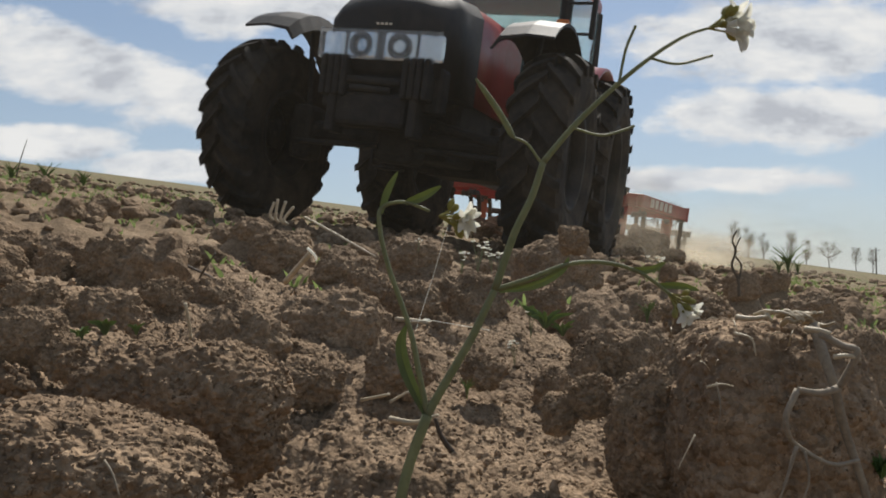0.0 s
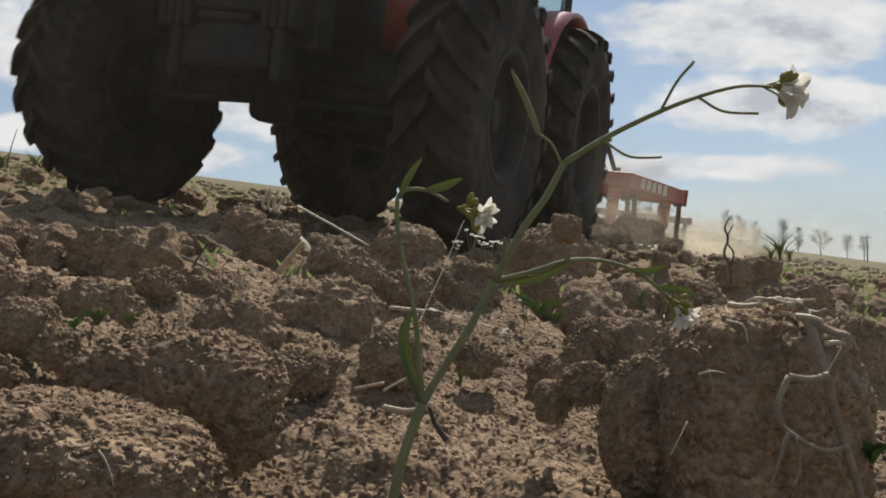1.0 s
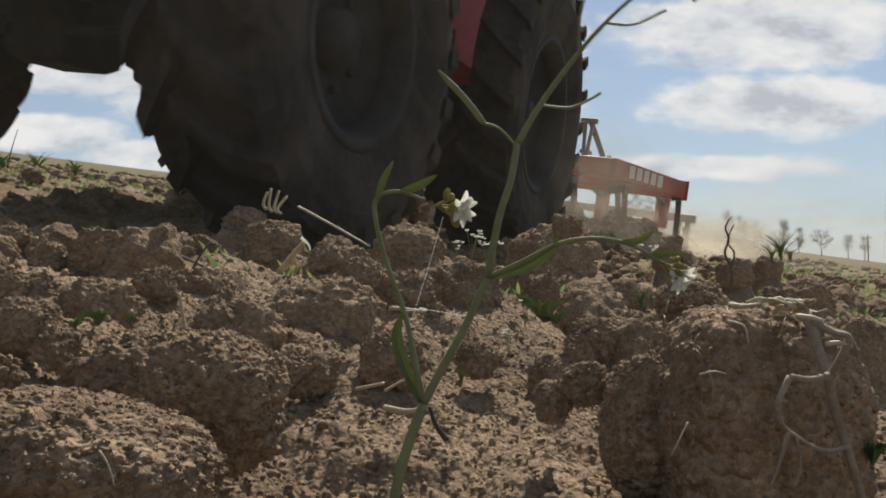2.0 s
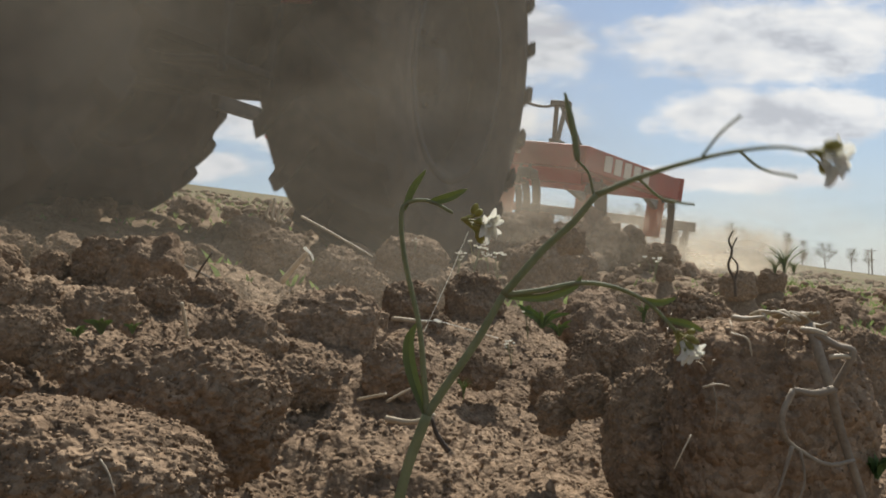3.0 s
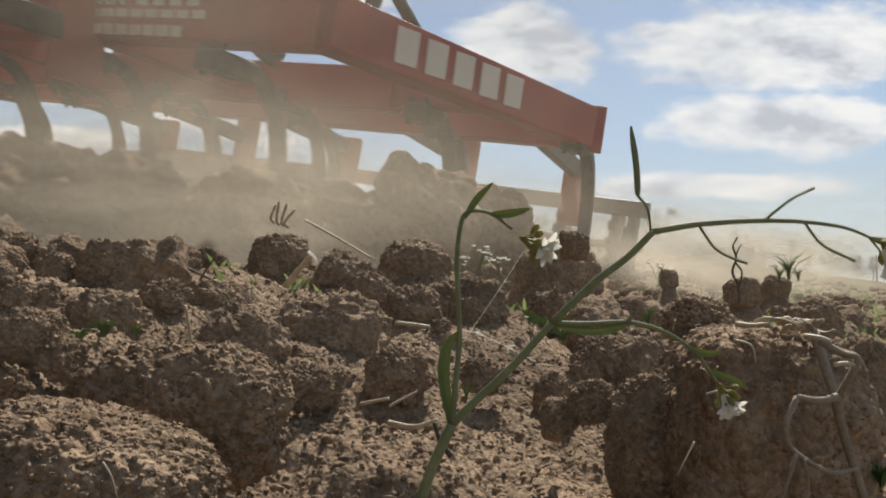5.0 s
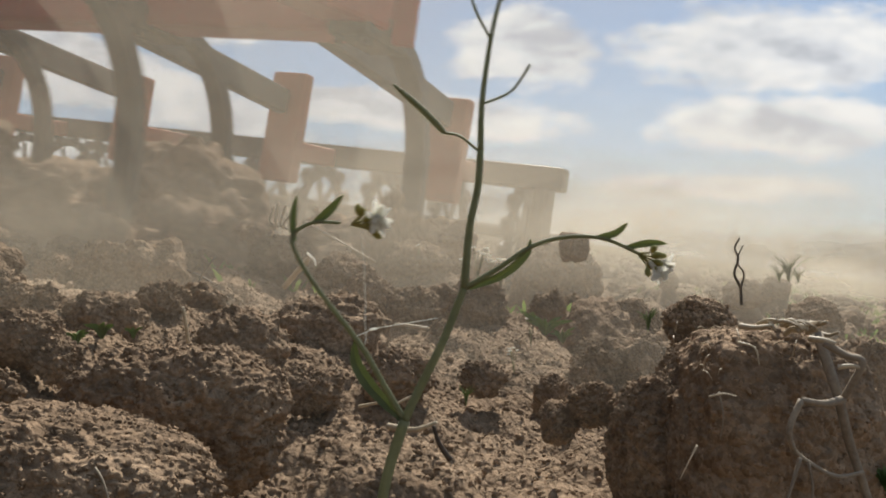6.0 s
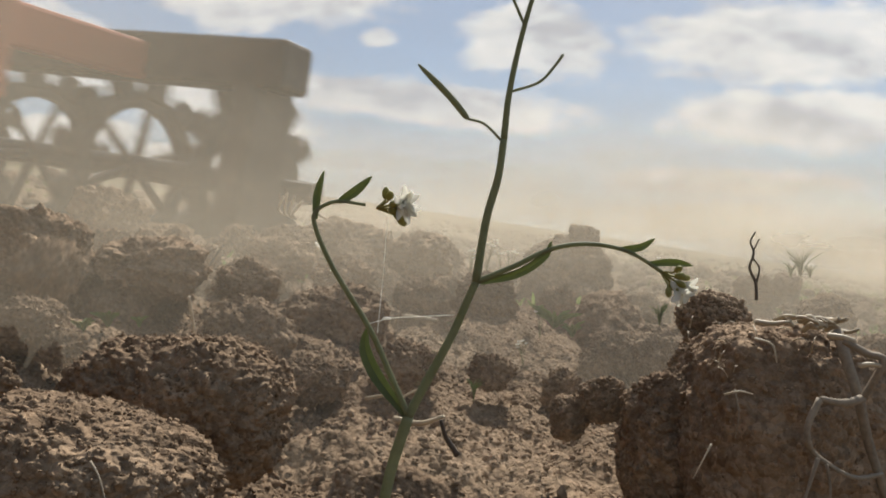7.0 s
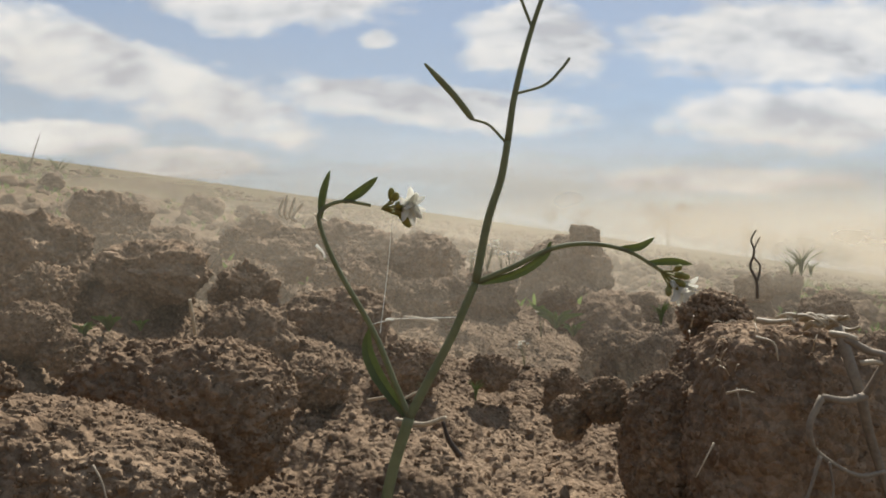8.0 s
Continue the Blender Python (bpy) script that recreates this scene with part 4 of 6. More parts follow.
def flower_head(parent, centre, way, seed, open_flowers=2, k=1.0):
    """A loose head of buds with small four-petalled white flowers."""
    rng = random.Random(seed)
    c, way = Vector(centre), Vector(way).normalized()
    for i in range(9):
        bm = bmesh.new()
        d = (way + Vector([rng.uniform(-0.9, 0.9) for _ in range(3)])).normalized()
        tip = c + d * (0.0030 + 0.0022 * rng.random()) * k
        tube(bm, [c - way * 0.002 * k, (c + tip) / 2, tip], [0.00028 * k, 0.00024 * k, 0.0004 * k], 6)
        ball(bm, tip, (0.00085 * k, 0.00085 * k, 0.0015 * k), d.to_track_quat("Z", "Y").to_matrix())
        part("bud", bm, BUD, parent, "yellow-green bud")
    for i in range(open_flowers):
        d = (way + Vector((rng.uniform(-0.5, 0.5), rng.uniform(-0.8, 0.3), rng.uniform(-0.8, 0.8)))).normalized()
        base = c + d * 0.0042 * k
        turn = d.to_track_quat("Z", "Y").to_matrix()
        bm = bmesh.new()
        tube(bm, [c + d * 0.002 * k, base], [0.0005 * k, 0.0009 * k], 6)
        for j in range(4):
            a = j * math.pi / 2 + i
            out = turn @ Vector((math.cos(a), math.sin(a), 0))
            leaf_blade(bm, [base, base + (out * 0.5 + d * 0.9) * 0.0022 * k, base + (out * 1.1 + d * 0.9) * 0.0034 * k], 0.00085 * k, 0.2)
        part("flower", bm, PETAL, parent, "small white four-petalled flower")


PLANT_PARTS = {}


def build_weed():
    w = new("flowering_weed")
    tagged(w, "slender green weed with small white flowers rooted in the soil", "plant")
    w.matrix_basis = WEED_BASE
    bm = bmesh.new()
    tube(bm, smooth_line([at(-6, -40), at(8, 250), at(22, 520), at(42, 665), at(*FORK)], 8), [0.0014] * 33, 10)
    part("lower_stem", bm, STEM, w, "", None, True)
    bm = bmesh.new()
    tube(bm, smooth_line([at(*FORK), at(100, 830), at(150, 925), at(176, 985), at(*NODE)], 6), [0.00118 - 0.00001 * i for i in range(25)], 10)
    for i in range(46):
        s = random.Random(i).random()
        p = at(75 + 118 * s, 780 + 245 * s)
        d = Vector((random.Random(i + 50).choice((-1, 1)), random.Random(i + 90).uniform(-0.5, 0.5), 0.35)).normalized()
        tube(bm, [p + d * 0.0008, p + d * 0.0022], [0.00007, 0.00003], 3)
    mid = part("middle_stem", bm, STEM, w, "hairy green stem", None, True)
    PLANT_PARTS["mid"] = mid
    # right-hand shoot
    bm = bmesh.new()
    tube(bm, smooth_line([at(*NODE), at(262, 1055), at(330, 1088), at(400, 1098), at(470, 1085), at(535, 1047)], 6), [0.00075 - 0.00001 * i for i in range(31)], 8)
    right = part("side_shoot", bm, STEM, w, "arching green side shoot", None, True)
    PLANT_PARTS["right"] = right
    for line, wide in (([at(202, 1024), at(270, 1042), at(318, 1075), at(330, 1102)], 0.0011), ([at(455, 1090), at(490, 1093), at(518, 1110)], 0.0009), ([at(505, 1064), at(550, 1067), at(586, 1062)], 0.0009)):
        bm = bmesh.new()
        leaf_blade(bm, line, wide)
        part("leaf", bm, LEAF, right, "narrow green leaf")
    flower_head(right, at(540, 1042), (0.8, -0.2, -0.6), 5, 3)
    # left-hand shoot
    bm = bmesh.new()
    tube(bm, smooth_line([at(*FORK), at(45, 850), at(8, 935), at(-60, 1050), at(-92, 1125), at(-90, 1155), at(-52, 1172), at(0, 1165)], 6), [0.00085 - 0.00001 * i for i in range(43)], 8)
    left = part("side_shoot", bm, STEM, w, "thin green side shoot", None, True)
    PLANT_PARTS["left"] = left
    for line, wide in (([at(72, 780), at(20, 850), at(-2, 900), at(0, 940)], 0.0016), ([at(-92, 1140), at(-88, 1185), at(-76, 1228)], 0.0009), ([at(-50, 1170), at(-18, 1190), at(12, 1217)], 0.0011)):
        bm = bmesh.new()
        leaf_blade(bm, line, wide)
        part("leaf", bm, LEAF, left, "narrow green leaf")
    flower_head(left, at(36, 1160), (1, -0.3, 0.05), 9, 3, 1.15)
    bm = bmesh.new()
    tube(bm, [at(40, 1140), at(32, 1040), at(20, 930)], 0.00006, 4)
    tube(bm, [at(5, 948), at(45, 958), at(160, 962)], 0.00008, 4)
    ball(bm, at(38, 957), (0.0012, 0.0004, 0.0004))
    part("spider_thread", bm, PETAL, left, "pale spider thread")
    # upper stem, bending in the wind
    bm = bmesh.new()
    tube(bm, smooth_line([at(*NODE), at(215, 1140), at(238, 1215), at(*CROOK)], 6), [0.00108 - 0.00001 * i for i in range(19)], 10)
    upper = part("upper_stem", bm, STEM, w, "", None, True)
    PLANT_PARTS["upper"] = upper
    bm = bmesh.new()
    tube(bm, smooth_line([at(246, 1283), at(215, 1315), at(185, 1325)], 5), 0.00038, 6)
    tube(bm, smooth_line([at(185, 1325), at(150, 1370), at(96, 1428)], 5), [0.0006, 0.00085, 0.0009, 0.0009, 0.0009, 0.0009, 0.0009, 0.0009, 0.0008, 0.0006, 0.0003], 8)
    part("seed_pod", bm, STEM, upper, "slim upright seed pod")
    # tip of the stem
    bm = bmesh.new()
    tube(bm, smooth_line([at(*CROOK), at(262, 1370), at(286, 1470), at(315, 1560), at(352, 1640), at(392, 1690)], 6), [0.0009 - 0.000018 * i for i in range(31)], 10)
    tip = part("stem_tip", bm, STEM, w, "", None, True)
    PLANT_PARTS["tip"] = tip
    for line, tipr in (([at(268, 1374), at(318, 1390), at(348, 1420), at(363, 1440)], 0.00038), ([at(292, 1500), at(270, 1560), at(262, 1610)], 0.0004), ([at(318, 1570), at(372, 1590), at(420, 1640)], 0.0004)):
        bm = bmesh.new()
        tube(bm, smooth_line(line, 5), tipr, 6)
        part("seed_pod", bm, STEM, tip, "slim seed pod")
    flower_head(tip, at(398, 1694), (0.7, 0, 0.7), 14, 4, 1.25)
    return w


WEED_BASE = pose(-0.0210, 0.2079, -0.0202)
weed = build_weed()


# ---- roots, straws, twigs and weeds on the soil ----
def strand(name, label, category, line, radius, material, taper=0.6, sides=7, group=""):
    pts = smooth_line(line, 5)
    bm = bmesh.new()
    tube(bm, pts, [radius * (1 - (1 - taper) * i / (len(pts) - 1)) for i in range(len(pts))], sides)
    ob = part(name, bm, material, None, "", None, True)
    return tagged(ob, label, category, group)


strand("root", "pale dry root growing out of the big soil clod", "root", [(0.1612, 0.3361, 0.1047), (0.1616, 0.3268, 0.0898), (0.1629, 0.3222, 0.0786), (0.1669, 0.3230, 0.0622), (0.1739, 0.3239, 0.0411), (0.1786, 0.3246, 0.0246)], 0.00234, ROOT, 0.7, group="roots of the clod")
strand("root", "pale dry root growing out of the big soil clod", "root", [(0.1617, 0.3172, 0.0797), (0.1514, 0.3122, 0.0786), (0.1437, 0.3142, 0.0797)], 0.00172, ROOT, 0.8, group="roots of the clod")
strand("root", "pale dry root growing out of the big soil clod", "root", [(0.1437, 0.3142, 0.0797), (0.1382, 0.3126, 0.0697), (0.1389, 0.3129, 0.0622), (0.1437, 0.3152, 0.0568), (0.1560, 0.3135, 0.0500), (0.1700, 0.3185, 0.0504)], 0.0014, ROOT, 0.6, group="roots of the clod")
strand("root", "pale dry root growing out of the big soil clod", "root", [(0.1563, 0.3212, 0.1020), (0.1631, 0.3164, 0.0973), (0.1669, 0.3115, 0.0954), (0.1638, 0.3139, 0.0865), (0.1617, 0.3172, 0.0797)], 0.00156, ROOT, 0.9, group="roots of the clod")
strand("root", "pale dry root growing out of the big soil clod", "root", [(0.1528, 0.3262, 0.1034), (0.1563, 0.3212, 0.1030), (0.1600, 0.3192, 0.1017)], 0.0014, STRAW, 0.8, group="roots of the clod")
strand("root", "pale dry root growing out of the big soil clod", "root", [(0.1581, 0.3136, 0.0929), (0.1628, 0.3116, 0.0936), (0.1678, 0.3116, 0.0922)], 0.00109, STRAW, 0.7, group="roots of the clod")
strand("root", "pale dry root growing out of the big soil clod", "root", [(0.1423, 0.3132, 0.0572), (0.1380, 0.3116, 0.0464), (0.1338, 0.3101, 0.0368)], 0.00094, ROOT, 0.4, group="roots of the clod")
strand("root", "pale dry root growing out of the big soil clod", "root", [(0.1457, 0.3133, 0.0550), (0.1464, 0.3117, 0.0441), (0.1427, 0.3101, 0.0357)], 0.00065, ROOT, 0.4, group="roots of the clod")
strand("root", "pale dry root growing out of the big soil clod", "root", [(0.1230, 0.3262, 0.1017), (0.1281, 0.3213, 0.0997), (0.1292, 0.3196, 0.0928)], 0.00065, STRAW, 0.4, group="roots of the clod")
strand("root", "pale dry root growing out of the big soil clod", "root", [(0.1077, 0.3172, 0.0802), (0.1124, 0.3141, 0.0820), (0.1180, 0.3151, 0.0809)], 0.00052, STRAW, 0.4, group="roots of the clod")
strand("root", "pale dry root growing out of the big soil clod", "root", [(0.1118, 0.3171, 0.0825), (0.1124, 0.3145, 0.0728), (0.1116, 0.3159, 0.0635)], 0.00039, ROOT, 0.4, group="roots of the clod")
strand("root", "pale dry root growing out of the big soil clod", "root", [(0.1021, 0.3150, 0.0614), (0.0980, 0.3133, 0.0550), (0.0946, 0.3136, 0.0482)], 0.00039, STRAW, 0.4, group="roots of the clod")
strand("straw", "pale dry straw lying on top of the soil clod", "straw", [(0.1395, 0.3460, 0.1085), (0.1417, 0.3409, 0.1105), (0.1438, 0.3359, 0.1105)], 0.001, STRAW, 0.6, group="straws on the clod")
strand("straw", "pale dry straw lying on top of the soil clod", "straw", [(0.1514, 0.3460, 0.1075), (0.1560, 0.3409, 0.1100), (0.1605, 0.3360, 0.1076)], 0.001, STRAW, 0.6, group="straws on the clod")
strand("straw", "pale dry straw lying on top of the soil clod", "straw", [(0.1411, 0.3460, 0.1081), (0.1420, 0.3409, 0.1100), (0.1428, 0.3360, 0.1064)], 0.0014, STRAW, 0.6, group="straws on the clod")
strand("straw", "pale dry straw lying on top of the soil clod", "straw", [(0.1612, 0.3461, 0.1049), (0.1622, 0.3410, 0.1064), (0.1631, 0.3361, 0.1046)], 0.0014, STRAW, 0.6, group="straws on the clod")
strand("straw", "pale dry straw lying on top of the soil clod", "straw", [(0.1670, 0.3461, 0.1047), (0.1687, 0.3412, 0.1041), (0.1703, 0.3361, 0.1057)], 0.001, STRAW, 0.6, group="straws on the clod")
strand("straw", "pale dry straw lying on top of the soil clod", "straw", [(0.1498, 0.3460, 0.1081), (0.1522, 0.3409, 0.1104), (0.1544, 0.3360, 0.1063)], 0.0014, STRAW, 0.6, group="straws on the clod")
strand("straw", "pale dry straw lying on top of the soil clod", "straw", [(0.1625, 0.3459, 0.1089), (0.1639, 0.3409, 0.1088), (0.1652, 0.3359, 0.1099)], 0.0014, STRAW, 0.6, group="straws on the clod")
strand("straw", "pale dry straw lying on top of the soil clod", "straw", [(0.1380, 0.3460, 0.1068), (0.1397, 0.3410, 0.1078), (0.1414, 0.3360, 0.1082)], 0.001, STRAW, 0.6, group="straws on the clod")
strand("straw", "pale dry straw lying on top of the soil clod", "straw", [(0.1614, 0.3460, 0.1088), (0.1618, 0.3409, 0.1090), (0.1620, 0.3359, 0.1099)], 0.0014, STRAW, 0.6, group="straws on the clod")
strand("straw", "pale dry straw lying on top of the soil clod", "straw", [(0.1552, 0.3461, 0.1054), (0.1560, 0.3411, 0.1055), (0.1568, 0.3360, 0.1076)], 0.0007, STRAW, 0.6, group="straws on the clod")
strand("straw", "pale dry straw lying on top of the soil clod", "straw", [(0.1547, 0.3460, 0.1067), (0.1557, 0.3410, 0.1077), (0.1567, 0.3360, 0.1066)], 0.0014, STRAW, 0.6, group="straws on the clod")
strand("straw", "pale dry straw lying on top of the soil clod", "straw", [(0.1518, 0.3461, 0.1044), (0.1525, 0.3410, 0.1069), (0.1532, 0.3361, 0.1059)], 0.0014, STRAW, 0.6, group="straws on the clod")
strand("straw", "pale dry straw lying on top of the soil clod", "straw", [(0.1539, 0.3460, 0.1078), (0.1556, 0.3409, 0.1098), (0.1572, 0.3360, 0.1082)], 0.0007, STRAW, 0.6, group="straws on the clod")
strand("straw", "pale dry straw lying on top of the soil clod", "straw", [(0.1441, 0.3460, 0.1086), (0.1487, 0.3409, 0.1101), (0.1532, 0.3360, 0.1080)], 0.001, STRAW, 0.6, group="straws on the clod")
strand("straw", "pale dry straw lying on top of the soil clod", "straw", [(0.1313, 0.3460, 0.1075), (0.1361, 0.3410, 0.1071), (0.1407, 0.3360, 0.1081)], 0.0014, STRAW, 0.6, group="straws on the clod")
strand("straw", "pale dry straw lying on top of the soil clod", "straw", [(0.1564, 0.3460, 0.1086), (0.1593, 0.3410, 0.1077), (0.1621, 0.3359, 0.1097)], 0.001, STRAW, 0.6, group="straws on the clod")
strand("root", "thin pale rootlet on the soil clod", "root", [(0.1198, 0.3368, 0.0895), (0.1166, 0.3298, 0.0899), (0.1166, 0.3319, 0.0874)], 0.00033, STRAW, 0.4, group="rootlets of the clod")
strand("root", "thin pale rootlet on the soil clod", "root", [(0.0999, 0.3361, 0.1051), (0.0984, 0.3289, 0.1088), (0.0995, 0.3309, 0.1101)], 0.00033, STRAW, 0.4, group="rootlets of the clod")
strand("root", "thin pale rootlet on the soil clod", "root", [(0.1144, 0.3360, 0.1065), (0.1146, 0.3290, 0.1081), (0.1178, 0.3310, 0.1073)], 0.00033, STRAW, 0.4, group="rootlets of the clod")
strand("root", "thin pale rootlet on the soil clod", "root", [(0.1096, 0.3360, 0.1072), (0.1090, 0.3290, 0.1079), (0.1115, 0.3310, 0.1062)], 0.00033, STRAW, 0.4, group="rootlets of the clod")
strand("root", "thin pale rootlet on the soil clod", "root", [(0.1372, 0.3361, 0.1055), (0.1370, 0.3291, 0.1061), (0.1405, 0.3311, 0.1043)], 0.00033, STRAW, 0.4, group="rootlets of the clod")
strand("root", "thin pale rootlet on the soil clod", "root", [(0.1120, 0.3368, 0.0888), (0.1117, 0.3298, 0.0885), (0.1144, 0.3320, 0.0853)], 0.00033, STRAW, 0.4, group="rootlets of the clod")
strand("root", "thin pale rootlet on the soil clod", "root", [(0.1429, 0.3363, 0.1004), (0.1426, 0.3292, 0.1020), (0.1462, 0.3313, 0.1011)], 0.00033, STRAW, 0.4, group="rootlets of the clod")
strand("root", "thin pale rootlet on the soil clod", "root", [(0.1116, 0.3363, 0.1003), (0.1117, 0.3293, 0.1012), (0.1149, 0.3313, 0.0995)], 0.00033, STRAW, 0.4, group="rootlets of the clod")
strand("root", "thin pale rootlet on the soil clod", "root", [(0.1120, 0.3367, 0.0909), (0.1110, 0.3295, 0.0950), (0.1130, 0.3315, 0.0963)], 0.00033, STRAW, 0.4, group="rootlets of the clod")
strand("root", "thin pale rootlet on the soil clod", "root", [(0.0992, 0.3362, 0.1034), (0.0972, 0.3292, 0.1028), (0.0979, 0.3313, 0.0997)], 0.00033, STRAW, 0.4, group="rootlets of the clod")
strand("root", "thin pale rootlet on the soil clod", "root", [(0.1109, 0.3367, 0.0913), (0.1096, 0.3297, 0.0917), (0.1113, 0.3318, 0.0893)], 0.00033, STRAW, 0.4, group="rootlets of the clod")
strand("root", "thin pale rootlet on the soil clod", "root", [(0.1520, 0.3364, 0.0973), (0.1514, 0.3294, 0.0990), (0.1548, 0.3314, 0.0980)], 0.00033, STRAW, 0.4, group="rootlets of the clod")
strand("root", "thin pale rootlet on the soil clod", "root", [(0.1504, 0.3365, 0.0956), (0.1481, 0.3293, 0.1004), (0.1499, 0.3312, 0.1026)], 0.00033, STRAW, 0.4, group="rootlets of the clod")
strand("root", "thin pale rootlet on the soil clod", "root", [(0.1264, 0.3360, 0.1066), (0.1247, 0.3291, 0.1042), (0.1264, 0.3313, 0.0995)], 0.00033, STRAW, 0.4, group="rootlets of the clod")
strand("straw", "dry straw stalk lying on the ploughed soil", "straw", [(-0.1799, 0.5523, 0.0829), (-0.1799, 0.5467, 0.0953), (-0.1806, 0.5411, 0.1086)], 0.0013, STRAW, 0.9, group="")
strand("straw", "dry straw stalk lying on the ploughed soil", "straw", [(-0.2292, 1.1210, 0.1234), (-0.2049, 1.1000, 0.1476), (-0.1854, 1.0792, 0.1646)], 0.0045, STRAW, 0.8, group="")
strand("straw", "dry straw stalk lying on the ploughed soil", "straw", [(-0.1893, 1.0789, 0.1709), (-0.1781, 1.0694, 0.1610), (-0.1758, 1.0697, 0.1532)], 0.0022, PETAL, 0.5, group="")
strand("straw", "dry straw stalk lying on the ploughed soil", "straw", [(-0.2863, 1.5956, 0.2584), (-0.2079, 1.4973, 0.2170), (-0.1222, 1.3993, 0.1697)], 0.003, STRAW, 0.6, group="")
strand("straw", "dry straw stalk lying on the ploughed soil", "straw", [(-0.4195, 1.0011, 0.1197), (-0.3996, 0.9803, 0.1377), (-0.3774, 0.9595, 0.1550)], 0.003, STRAW, 0.7, group="")
strand("straw", "dry straw stalk lying on the ploughed soil", "straw", [(-0.3059, 0.9512, 0.1164), (-0.2923, 0.9403, 0.1371), (-0.2742, 0.9293, 0.1588)], 0.0016, TWIG, 0.7, group="")
strand("straw", "dry straw stalk lying on the ploughed soil", "straw", [(-0.3663, 1.1000, 0.1476), (-0.2963, 1.0008, 0.1271), (-0.2337, 0.9020, 0.0970)], 0.002, TWIG, 0.7, group="")
strand("straw", "dry straw stalk lying on the ploughed soil", "straw", [(-0.0549, 0.5239, 0.0439), (-0.0381, 0.5037, 0.0499), (-0.0345, 0.5036, 0.0507)], 0.0012, STRAW, 0.7, group="")
strand("straw", "dry straw stalk lying on the ploughed soil", "straw", [(-0.0345, 0.5039, 0.0455), (-0.0253, 0.5036, 0.0507), (-0.0161, 0.5034, 0.0554)], 0.001, STRAW, 0.7, group="")
strand("straw", "dry straw stalk lying on the ploughed soil", "straw", [(-0.0310, 0.4539, 0.0434), (-0.0158, 0.4439, 0.0432), (-0.0028, 0.4336, 0.0491)], 0.002, STRAW, 0.5, group="")
strand("straw", "dry straw stalk lying on the ploughed soil", "straw", [(-0.0524, 0.8526, 0.0828), (-0.0333, 0.8426, 0.0815), (-0.0146, 0.8327, 0.0795)], 0.0028, STRAW, 0.9, group="")
strand("straw", "dry straw stalk lying on the ploughed soil", "straw", [(0.2589, 0.5037, 0.0499), (0.2626, 0.4838, 0.0465), (0.2645, 0.4638, 0.0457)], 0.0022, ROOT, 0.7, group="")
strand("straw", "dry straw stalk lying on the ploughed soil", "straw", [(-0.4870, 1.0016, 0.1087), (-0.4723, 1.0014, 0.1124), (-0.4577, 1.0018, 0.1029)], 0.0015, STRAW, 0.7, group="")
strand("stubble_stalk", "pale broken stubble stalk standing in the soil", "stubble", [(-0.3411, 1.5460, 0.2485), (-0.3479, 1.5455, 0.2599), (-0.3388, 1.5444, 0.2849)], 0.0032, STRAW, 0.9, group="stubble stalks")
strand("stubble_stalk", "pale broken stubble stalk standing in the soil", "stubble", [(-0.3297, 1.5462, 0.2440), (-0.3365, 1.5457, 0.2553), (-0.3320, 1.5441, 0.2917)], 0.0032, STRAW, 0.9, group="stubble stalks")
strand("stubble_stalk", "pale broken stubble stalk standing in the soil", "stubble", [(-0.3195, 1.5463, 0.2417), (-0.3263, 1.5458, 0.2531), (-0.3160, 1.5443, 0.2872)], 0.0032, STRAW, 0.9, group="stubble stalks")
strand("stubble_stalk", "pale broken stubble stalk standing in the soil", "stubble", [(-0.3126, 1.5464, 0.2394), (-0.3195, 1.5459, 0.2508), (-0.3001, 1.5448, 0.2758)], 0.0032, STRAW, 0.9, group="stubble stalks")
strand("twig", "thin curled dark twig standing in a clod", "twig", [(0.1806, 0.4708, 0.1146), (0.1799, 0.4704, 0.1249), (0.1762, 0.4700, 0.1335), (0.1786, 0.4696, 0.1421), (0.1765, 0.4693, 0.1490), (0.1793, 0.4691, 0.1549)], 0.001, TWIG, 0.5, group="")
strand("twig", "thin curled dark twig standing in a clod", "twig", [(0.1799, 0.4704, 0.1232), (0.1820, 0.4700, 0.1335), (0.1779, 0.4697, 0.1404), (0.1806, 0.4693, 0.1490), (0.1820, 0.4692, 0.1507)], 0.0007, TWIG, 0.5, group="")
strand("root", "dry curled root on the near clod", "root", [(-0.0879, 0.2022, 0.0769), (-0.0848, 0.2003, 0.0737), (-0.0822, 0.1986, 0.0682)], 0.00039, ROOT, 0.5, group="")
strand("twig", "dark stub standing in the loose soil", "twig", [(0.0042, 0.3638, 0.0440), (-0.0011, 0.3634, 0.0519), (-0.0037, 0.3631, 0.0598)], 0.0015, TWIG, 0.5, group="")
strand("twig", "dark thin twig in the grass", "twig", [(-5.545, 9.94, 1.44), (-5.48, 9.935, 1.72), (-5.40, 9.93, 1.98)], 0.010, TWIG, 0.4, group="")

